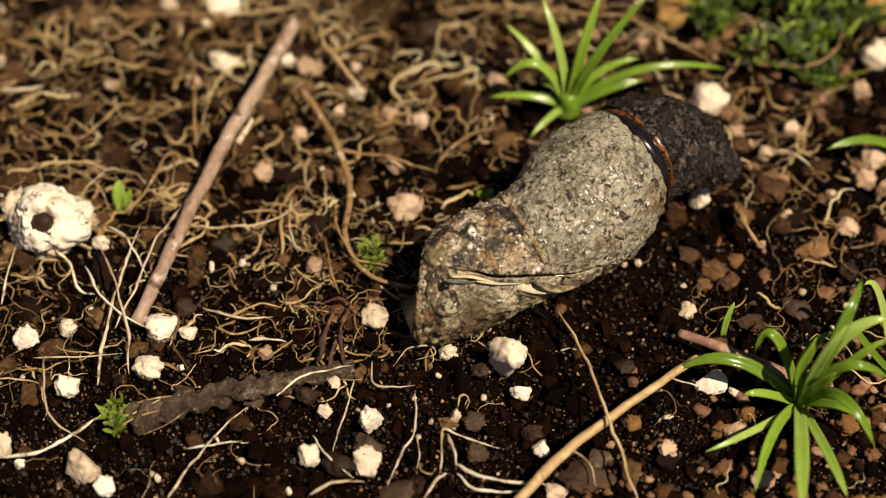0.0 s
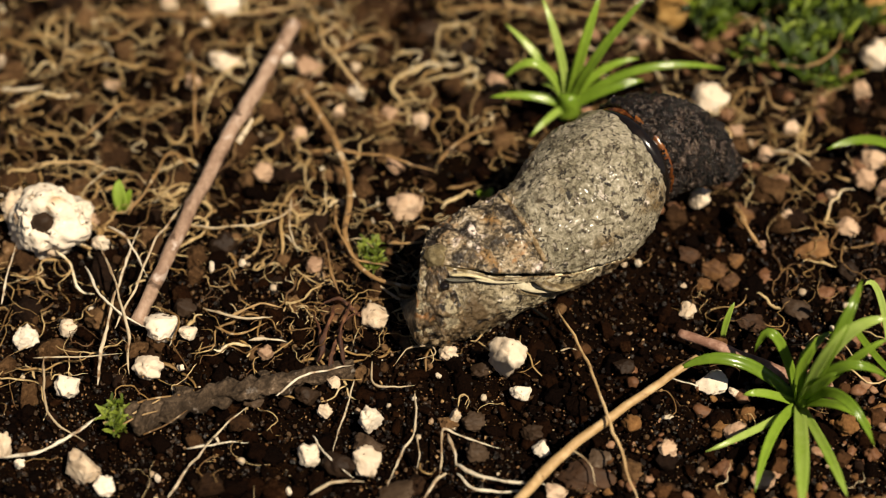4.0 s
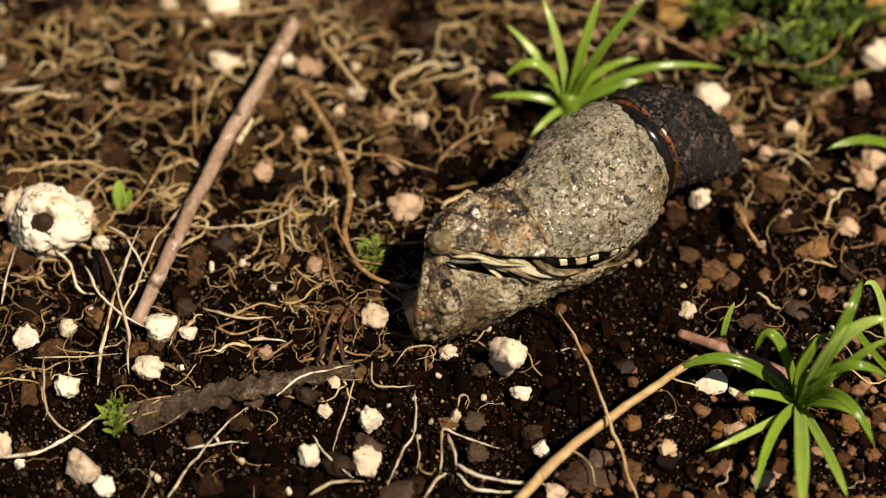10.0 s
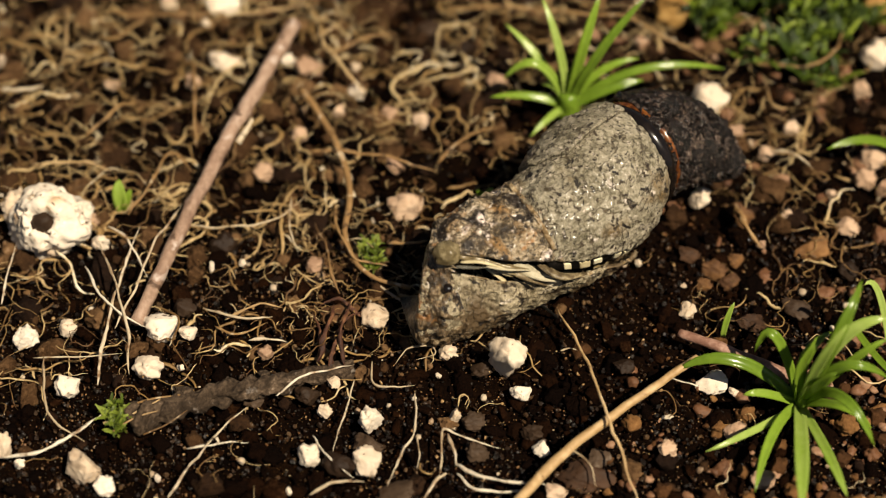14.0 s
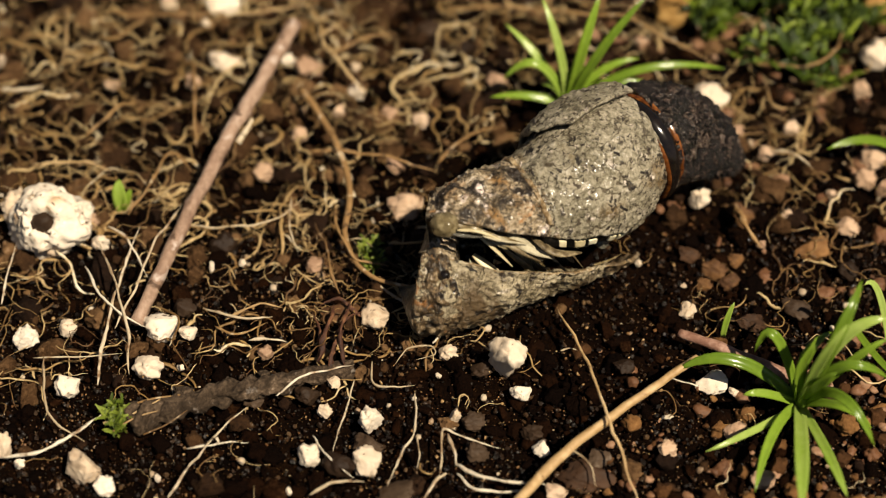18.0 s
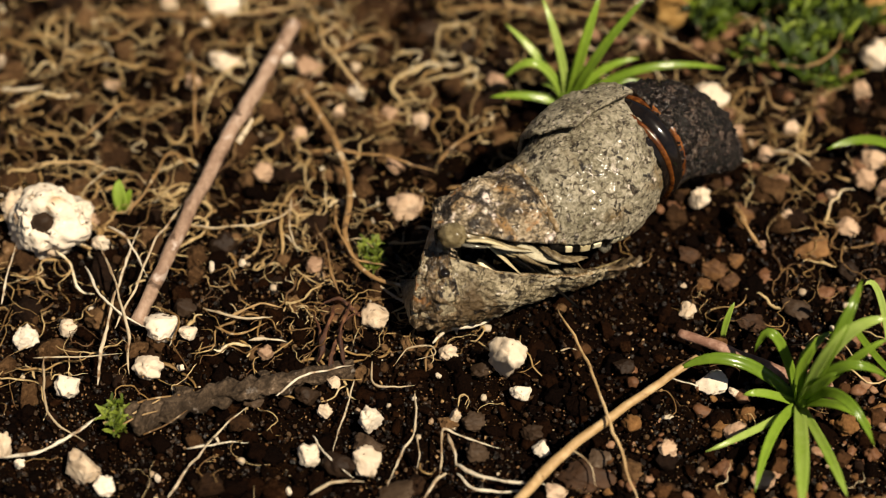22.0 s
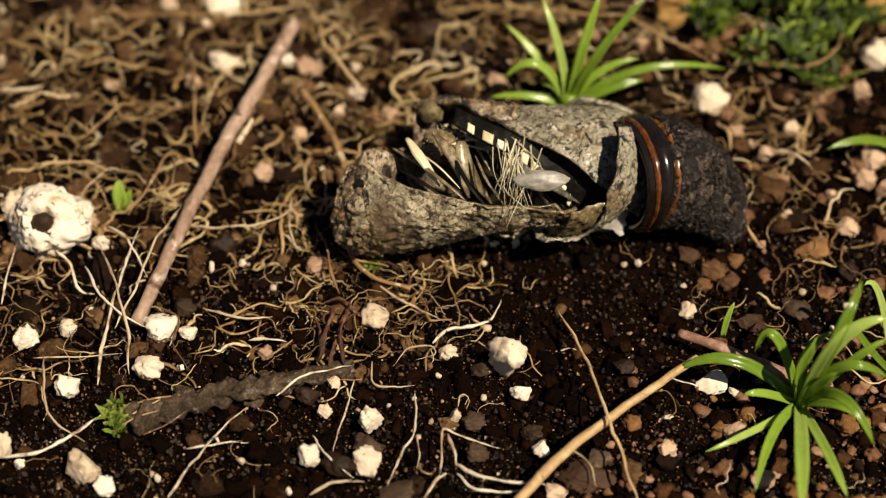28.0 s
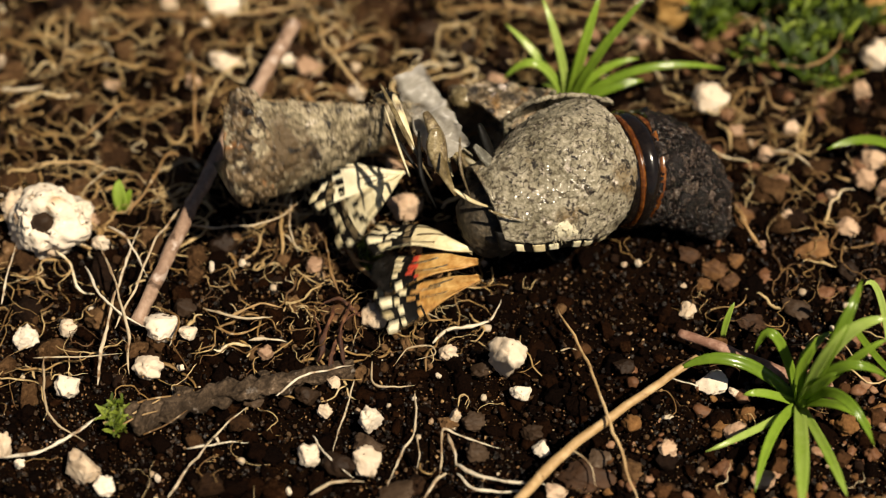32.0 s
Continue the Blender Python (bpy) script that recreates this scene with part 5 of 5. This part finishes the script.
HEADC = [
    (0, at(0, 0, 0, 0, -0, 0)),
    (6, at(-0.11, -0.14, 0.17, -0.2, 0.5, 0.2)),
    (7, at(-0.17, -0.25, -0.02, -1.4, 0.9, 0.5)),
    (8, at(-0.37, -0.3, 0.19, -1.9, 2.6, 1.1)),
    (8.5, at(-0.02, -0.08, -0.04, -3.6, 1.3, 0.5)),
    (9, at(-0.01, -0.06, 0.33, -3.6, 1.5, -0)),
    (9.5, at(-0, -0.31, 0.34, -5.4, 1.2, -0.4)),
    (10.5, at(-0.23, -0.05, 0.42, -3.8, 2.2, 1.7)),
    (11, at(-0.24, -0.13, 0.16, -5.4, 2.3, 1.1)),
    (11.5, at(-0.32, -0.02, 0.24, -3.8, 2.5, 2.2)),
    (13, at(-0.22, -0.19, 0.26, -3.8, 2.5, 2.1)),
    (14.5, at(-0.19, 0.01, 0.13, -3.4, 2.5, 2.2)),
    (16.5, at(-0.7, 0.07, 1.33, -1, 4, 5.3)),
    (17, at(-0.69, 0.24, 1.32, -1.5, 4.3, 4.5)),
    (17.5, at(-0.49, 0.42, 1.29, -2.7, 4.3, 2.2)),
    (18, at(-0.6, 0.4, 1.06, -5.6, 6.5, 0.1)),
    (18.5, at(-0.8, 0.48, 1.07, -5.4, 7, 1.8)),
    (19, at(-0.86, 0.49, 0.84, -5.4, 7.2, 2.3)),
    (19.5, at(-0.95, 0.25, 0.87, -5.7, 7.4, 3)),
    (20, at(-0.85, 0.5, 0.66, -5.6, 7, 2.8)),
    (22, at(-0.96, 0.94, 0.64, -3.4, 7.8, 3.7)),
    (23, at(-0.96, 0.92, 0.95, -3.2, 7.9, 3.4)),
    (23.5, at(-1.09, 1.06, 1.01, -2.1, 8.3, 4.1)),
    (24, at(-1.01, 1.01, 0.76, -4.3, 7.5, 4.2)),
    (24.5, at(-1.24, 0.83, 1.07, -5.6, 9.2, 5.2)),
    (25, at(-0.97, 1.43, -0.22, -13.7, 4.3, 1.4)),
    (25.5, at(-0.81, 1.67, -1.08, -17.2, 4.2, 1)),
    (27.5, at(0.31, 0.82, -2.41, -40, -2.7, -24.3)),
    (28, at(0.83, 0.32, -2.82, -40.2, -3, -24.4)),
    (28.5, at(0.32, 0.49, -2.69, -40.2, -2.8, -24.3)),
    (29, at(0.07, 0.49, -2.69, -40.3, -2.7, -24.2)),
    (30, at(-0.23, 0.65, -2.55, -40.2, -2.6, -24.1)),
    (30.5, at(-0.02, 0.65, -2.55, -40.2, -2.7, -24.2)),
    (31, at(0.07, 0.49, -2.69, -40.3, -2.7, -24.2)),
    (32, at(4.74, 1.94, -3.86, -27.4, -7.2, -41.5)),
]
LOWER = [
    (0, at(0, 0, 0, 0, -0, 0)),
    (6, at(-0.11, -0.15, -0.19, -1.6, -0.5, 0.7)),
    (7, at(-0.03, 0.05, -0.1, -0.1, 0.5, 0.1)),
    (8, at(-0.11, 0.17, 0.34, 2.8, 2.5, 0.2)),
    (8.5, at(-0.06, 0.21, 0.35, 3.1, 3.3, -0.1)),
    (9, at(-0.01, 0.12, 0.71, 4.5, 4.2, -0.7)),
    (9.5, at(-0.01, 0.04, 0.55, 3.5, 3.3, -0.5)),
    (10.5, at(0.01, 0.15, -0.05, 1, 2.6, -0.5)),
    (11, at(-0.1, 0.15, 0.25, 2.8, 2.5, 0.2)),
    (11.5, at(-0.11, 0.14, 0.21, 2.5, 2.4, 0.3)),
    (13, at(-0.14, 0.05, 0.19, 2.1, 2.1, 0.5)),
    (14.5, at(-0.11, 0.03, 0.12, 1.9, 2.1, 0.4)),
    (16.5, at(0.08, 0.23, 0.19, 3.4, 4.9, -0.9)),
    (17, at(0.06, 0.13, 0.2, 3, 4.9, -0.9)),
    (17.5, at(0.1, -0.08, 0.06, 1.1, 2.7, -0.9)),
    (18, at(0.48, -0.12, -0.66, -2.6, 1.7, -2.9)),
    (18.5, at(1.15, 0.29, -0.23, 2.8, 4, -6.5)),
    (19, at(1.37, 0.18, -0.14, 2.4, 2.6, -7.7)),
    (19.5, at(0.68, -0.27, 0.01, 1, 3.7, -4.1)),
    (20, at(0.88, -0.41, -0.12, -0.5, 2.8, -5.3)),
    (22, at(0.96, -0.2, -0.18, 0.5, 3.2, -5.6)),
    (23, at(1.48, -0.21, -0.22, 0.3, 2.2, -8.6)),
    (23.5, at(2.61, -0.89, 2.49, 12.7, 6.5, -15.9)),
    (24, at(2.44, -0.97, 2.66, 12.8, 7.7, -14.8)),
    (24.5, at(4.27, -2.67, -0.78, 1.8, 1.9, -24.4)),
    (25, at(4.18, -2.12, 1.4, 11.6, 3.8, -31)),
    (25.5, at(3.53, -2.23, 1.54, 10.6, 5.5, -30.1)),
    (27.5, at(0.34, -0.26, 3.36, -1.5, -8.4, -28.7)),
    (28, at(-0.01, -0.51, 1.44, -10, -13, -25.8)),
    (28.5, at(-0.96, -2.06, 5, -0.1, -2.3, -32.6)),
    (29, at(-1.72, -2.62, 3.52, -5.5, 0.1, -35.9)),
    (30, at(-1.63, -3.35, 4.35, -3, 3.9, -44.6)),
    (31, at(-5.1, -4.56, 2.48, -21, 6.4, -35.8)),
    (31.5, at(-10.86, -5.08, -1.11, -44.5, 7.5, -3.9)),
    (32, at(-14.24, 7, 3.64, -19.6, 1.3, 7.1)),
]
TAILS = [
    (0, at(0, 0, 0, 0, -0, 0)),
    (6, at(0.08, 0.13, 0.19, 1.1, -0.5, -0.6)),
    (7, at(-0.01, 0.29, 0.19, 1.8, 0.5, -0.2)),
    (8, at(0.3, 0.21, 0.14, 0.3, -0.2, -1.8)),
    (8.5, at(0.25, 0.24, 0.16, -1.2, 0.5, -0.7)),
    (9, at(0.01, 0.33, 0.51, -0.2, 2.1, 0.6)),
    (9.5, at(-0.15, 0.38, 0.91, 1.6, 3.1, 1.1)),
    (10.5, at(-0.12, 0.34, 0.5, -0.5, 3.4, 1.3)),
    (11, at(-0.19, 0.39, 0.71, 0.3, 3.8, 0.8)),
    (11.5, at(-0.01, 0.49, 0.39, -0.2, 2.6, 0.6)),
    (13, at(0.15, 0.18, 0.26, -1.8, 1.8, 1)),
    (14.5, at(0.27, 0.17, 0.12, -2.7, 1.3, 0.5)),
    (16.5, at(0.16, 0.4, 0.5, -1.7, 3.2, 1.4)),
    (17, at(0.09, 0.32, 0.62, -1.9, 4.4, 0.9)),
    (17.5, at(-0.16, 0.68, 1.15, 1.9, 6.6, 0.7)),
    (18, at(-0.1, 0.87, 1.26, 2.3, 7.6, -0.1)),
    (18.5, at(-0.14, 1, 1.43, 4.3, 7, 1.4)),
    (19, at(-0.1, 0.87, 1.33, 3.5, 6.5, 1.7)),
    (19.5, at(-0.06, 0.64, 1.32, 2.4, 5.8, 1.8)),
    (20, at(-0.06, 0.63, 1.31, 2.4, 5.8, 1.8)),
    (22, at(-0.23, 0.99, 1.36, 5.3, 7.6, 3.6)),
    (23, at(-0.2, 0.85, 1.13, 3, 7.5, 3.6)),
    (23.5, at(-0.27, 0.87, 1.37, 4.3, 8, 3)),
    (24, at(-0.29, 0.95, 1.53, 4.2, 8.3, 2.5)),
    (24.5, at(-0.16, 0.8, 1.2, 1.5, 8.5, 3.1)),
    (25, at(-0.28, 1.4, 2.51, 7.9, 9, -1)),
    (25.5, at(-0.55, 1.52, 3.02, 10.7, 11.3, -0)),
    (27.5, at(0.84, 0.25, -0.26, -3.1, 3.5, -9.1)),
    (28, at(1.08, -0.74, -0.26, -3.1, 3.5, -9.1)),
    (28.5, at(0.61, -0.58, -0.26, -3.1, 3.5, -9.1)),
    (29, at(0.32, -0.69, -0.26, -3.1, 3.5, -9.1)),
    (30, at(-0.26, -0.36, -0.26, -3.1, 3.5, -9.1)),
    (30.5, at(0.07, -0.25, -0.26, -3.1, 3.5, -9.1)),
    (31, at(0.12, -0.08, -0.26, -3.1, 3.5, -9.1)),
    (31.5, at(0.77, -0.14, -0.26, -3.1, 3.5, -9.1)),
    (32, at(0.06, -0.41, -0.26, -3.1, 3.5, -9.1)),
]


def facing(x, y, z, turn, tilt=0.0, roll=0.0):
    """Pose in the butterfly's space at a place of the patch: local x turned in the plane square to the view, then tilted."""
    m = VIEW.to_quaternion().to_matrix().to_4x4()
    return Matrix.Translation((Vector((x, y, z)) - Vector(HOME)) * MM) @ m @ pose(0, 0, 0, 0, 0, turn) @ pose(0, 0, 0, roll, tilt, 0)


def ride(rows, ref, until=99.0):
    """Rows of a part built as it lies at the time ref, carried by another part's rows."""
    back = next(m for t, m in rows if t == ref).inverted()
    return [(t, m @ back) for t, m in rows if t <= until]


def drawn_in(rows, depth):
    """Lie deeper in the case until it bursts open."""
    return [(t, Matrix.Translation(Vector(OUT * -depth) * MM) @ m if t < 26 else m) for t, m in rows]


def between(rows_a, rows_b):
    """Rows half-way between two parts."""
    out = []
    for (t, a), (_, b) in zip(rows_a, rows_b):
        m = a.to_quaternion().slerp(b.to_quaternion(), 0.5).to_matrix().to_4x4()
        m.translation = (a.translation + b.translation) / 2
        out.append((t, m))
    return out


def swung(rows, centre, turn, roll=0.0, lift=0.0, since=26.0, until=33.0, axis=(0.72, 0.68, 0.12)):
    """From the time since on, turn a part in the plane square to the view, roll it about the case's long axis and lift it up the view."""
    c = Matrix.Translation((Vector(centre) - Vector(HOME)) * MM)
    x = c @ Matrix.Rotation(radians(turn), 4, Vector(OUT)) @ Matrix.Rotation(radians(roll), 4, Vector(axis).normalized()) @ c.inverted()
    up = Matrix.Translation(Vector(UPWARD * lift) * MM)
    return [(t, up @ m @ x if since < t < until else m) for t, m in rows]


TAILS = swung(TAILS, (12.9, 3.2, 5.8), -19)
UPPER = swung(UPPER, (9.6, -0.6, 5.2), -16, -30, -1.7, 26, 31.2)
HEADC = swung(HEADC, (9.6, -0.6, 5.2), -16, -30, -1.7, 26, 31.2)
UPPER[-1] = (32, at(1.0, 0, 0, 0, 0, 0) @ UPPER[-1][1])
for turn_, t0, t1 in ((-3, 26, 28.2), (-8, 28.2, 29.4), (-10, 29.4, 30.7), (-12, 30.7, 31.2)):
    UPPER = swung(UPPER, (11.2, 1.2, 5.6), turn_, 0, 0, t0, t1)
    HEADC = swung(HEADC, (11.2, 1.2, 5.6), turn_, 0, 0, t0, t1)
for turn_, t0, t1 in ((-7, 28.2, 29.4), (-13, 29.4, 30.7), (-30, 30.7, 31.2)):
    HEADC = swung(HEADC, (5.6, -3.7, 4.3), turn_, 0, 0, t0, t1)
UPPER = swung(UPPER, (9.6, -0.6, 5.2), 18, 0, 0, 31.7)
LOWER = swung(LOWER, (5.0, -4.0, 4.3), 0, 0, 0.5, 26, 31.2)
LOWER = swung(LOWER, (0.1, -6.3, 3.5), 0, -12, -0.9, 31.7, axis=(0.86, 0.52, 0.17))


def motions():
    walk(head_case, HEADC)
    walk(thorax_case, UPPER)
    pivot = Matrix.Translation(Vector(section(SPINE, 0.97)[0]) * MM)

    def lifted(t):
        a = float(np.interp(t, (0, 12, 16.5, 19, 32), (0, 0, -3.5, -7, -7)))
        return Matrix.Translation(Vector(OUT * -0.11 * a + UPWARD * -0.03 * a) * MM) @ pivot @ Matrix.Rotation(radians(a), 4, Vector(OUT)) @ pivot.inverted()
    walk(flap, [(t, m @ lifted(t)) for t, m in UPPER if t < 31] + [(32, between(UPPER[-4:-3], UPPER[-1:])[0][1])])
    walk(wing_case, LOWER)
    walk(face, LOWER)
    walk(abdomen, TAILS)
    walk(body, UPPER)
    walk(liner, [r for r in UPPER if r[0] < 26] + [(t, at(-2.1, 0.5, 0.7, 0, 0, 0) @ m) for t, m in TAILS if t > 27])
    walk(collar, [r for r in UPPER if r[0] < 26] + [(t, at(-2.1, 0.5, 0.7, 0, 0, 0) @ m) for t, m in TAILS if 27 < t < 31.2] + [(t, at(-1.8, 0.5, 0.6, 0, 0, 0) @ m) for t, m in TAILS if t > 31.2])
    slid = Matrix.Translation(Vector((-2.6, -2.4, -0.3)) * MM)
    walk(margin, [(t, m @ slid if 26 < t < 31.2 else m) for t, m in UPPER])
    for k, ob in enumerate(sheaths):
        inner = Matrix.Translation(Vector(OUT * -2.2 + SIDE * 1.5 + UPWARD * 0.6) * MM)
        walk(ob, [(t, m @ inner if t > 26 else m) for t, m in UPPER if t < 31.2] + [(32, at(-1.5, -1.0, -0.5, 0, 0, 0) @ UPPER[-3][1] @ inner)])
    walk(loose_leg, [(t, m @ at(0.2, 1.9 * e, -2.2 * e, 0, 0, -8 * e)) for (t, m), e in ((r, float(np.interp(r[0], (0, 21, 22.5, 25.5, 27.5, 32), (1, 1, 0, 0, 1, 1)))) for r in UPPER if r[0] < 31)] + [(32, UPPER[-3][1] @ at(0.2, 1.9, -2.2, 0, 0, -8))])
    walk(eye_cover, [(t, at(0, -0.95 * e + 0.25 * (1 - e), -0.25 * e - 0.3 * (1 - e), 0, 0, 0) @ m) for (t, m), e in ((r, float(np.interp(r[0], (0, 8, 17, 32), (0, 0, 0.95, 0.95)))) for r in HEADC)])
    for k, ob in enumerate(low_limbs):
        rows = drawn_in(ride(LOWER, 28, 30.4), 1.8)
        shift = Matrix.Translation(Vector((0.5 * math.sin(k * 2.3), 0.4 * math.cos(k * 1.7), 0.3)) * MM)
        walk(ob, rows + [(31, shift @ rows[-1][1]), (32, shift @ shift @ rows[-1][1])])
    middle = between([r for r in UPPER if r[0] != 30.5], LOWER)
    rows = drawn_in(ride(middle, 28, 30.4), 1.8)
    for k, ob in enumerate(folds):
        shift = Matrix.Translation(Vector((0.6 * math.sin(k * 2.9), 0.5 * math.cos(k * 1.9), 0.2)) * MM)
        walk(ob, rows + [(31, shift @ rows[-1][1]), (32, shift @ shift @ rows[-1][1])])
    tucked = Matrix.Translation((Vector((8.4, -1.6, 4.6)) - Vector((5.6, -1.8, 9.4))) * MM)
    rows = [(t, m @ tucked) for t, m in UPPER if t < 26] + [(t, m) for t, m in ride(UPPER, 28, 30.6) if t > 26]
    walk(hairs, rows + [(31.3, rows[-1][1]), (32, UPPER[-1][1] @ tucked)])
    walk(gloss, rows + [(31.3, rows[-1][1]), (32, UPPER[-1][1] @ tucked)])
    walk(fluff, [(t, m @ at(0.6, 0.6, 0.4, 0, 0, 0)) for t, m in UPPER[:-3]] + [(31, UPPER[-3][1]), (31.6, at(-0.6, -0.6, 1.2, 0, 0, 0)), (32, at(-1.6, -1.6, 2.4, 0, 0, 10))])
    rows = drawn_in(ride(HEADC, 28, 30.6), 3.6)
    rows = [(t, at(1.0, -0.8, -1.2, 0, 0, 0) @ m if t > 26 else m) for t, m in rows]
    walk(head, rows + [(31, at(-2.2, 3.0, 2.0, 0, 0, 0)), (31.5, at(-2.4, 1.0, 1.5, 0, 0, 0)), (32, at(-2.6, 1.5, 0.2, 0, 0, 0))])
    for k, ob in enumerate(hind):
        start = facing(10.1, -0.4, 5.5, 213 + 2 * k, 0, 90 - 20 * k)
        walk(ob, [(0, start), (25.5, start), (27.5, facing(4.6, 0, 6.5, 240 + 22 * k, 52)), (30.5, facing(3.8, 1.9, 5.0, 244 + 20 * k, 58)),
                  (31, facing(3.0, 1.3, 5.0, 240 + 24 * k, 50)), (31.5, facing(0.2, -4.9, 6.5, 222 + 38 * k, 10)), (32, facing(*((2.4, -4.5, 4.9), (2.8, -5.3, 4.6), (2.9, -6.1, 4.2))[k], 168 + 13 * k, 4, 60 - 12 * k))])
    for k, ob in enumerate(fore):
        start = facing(10.2, 0.5, 5.0, 213 - 4 * k, 0, 60 + 40 * k)
        walk(ob, [(0, start), (25.5, start), (27.5, facing(7.1, 3.9, 6.0, 176 - 5 * k, 0, 60)), (30.5, facing(6.7, 4.5, 6.0, 170 - 6 * k, 0, 60)),
                  (31, facing(-0.3, 1.9, 14.0, 168 - 22 * k, 42, 20)), (31.5, facing(-0.9, 0.6, 12.9, 158 - 22 * k, 35, 10)), (32, facing(-2.5, 0.9, 7.5, 190 + 30 * k, 20, 20))])
    start = facing(8.5, -0.6, 5.0, 215, 0, 80)
    walk(shed, [(0, start), (25.5, start), (27.5, facing(9.8, 1.1, 3.6, 172, 0, 14)), (30.5, facing(8.9, 0.8, 3.6, 168, 0, 14)), (31, facing(5.8, 3.3, 9.0, 140, 0, 30)),
                (31.5, facing(3.8, 5.7, 11.0, 60, 0, 0)), (32, facing(-0.9, 3.0, 11.0, 118, 0, 0))])


motions()
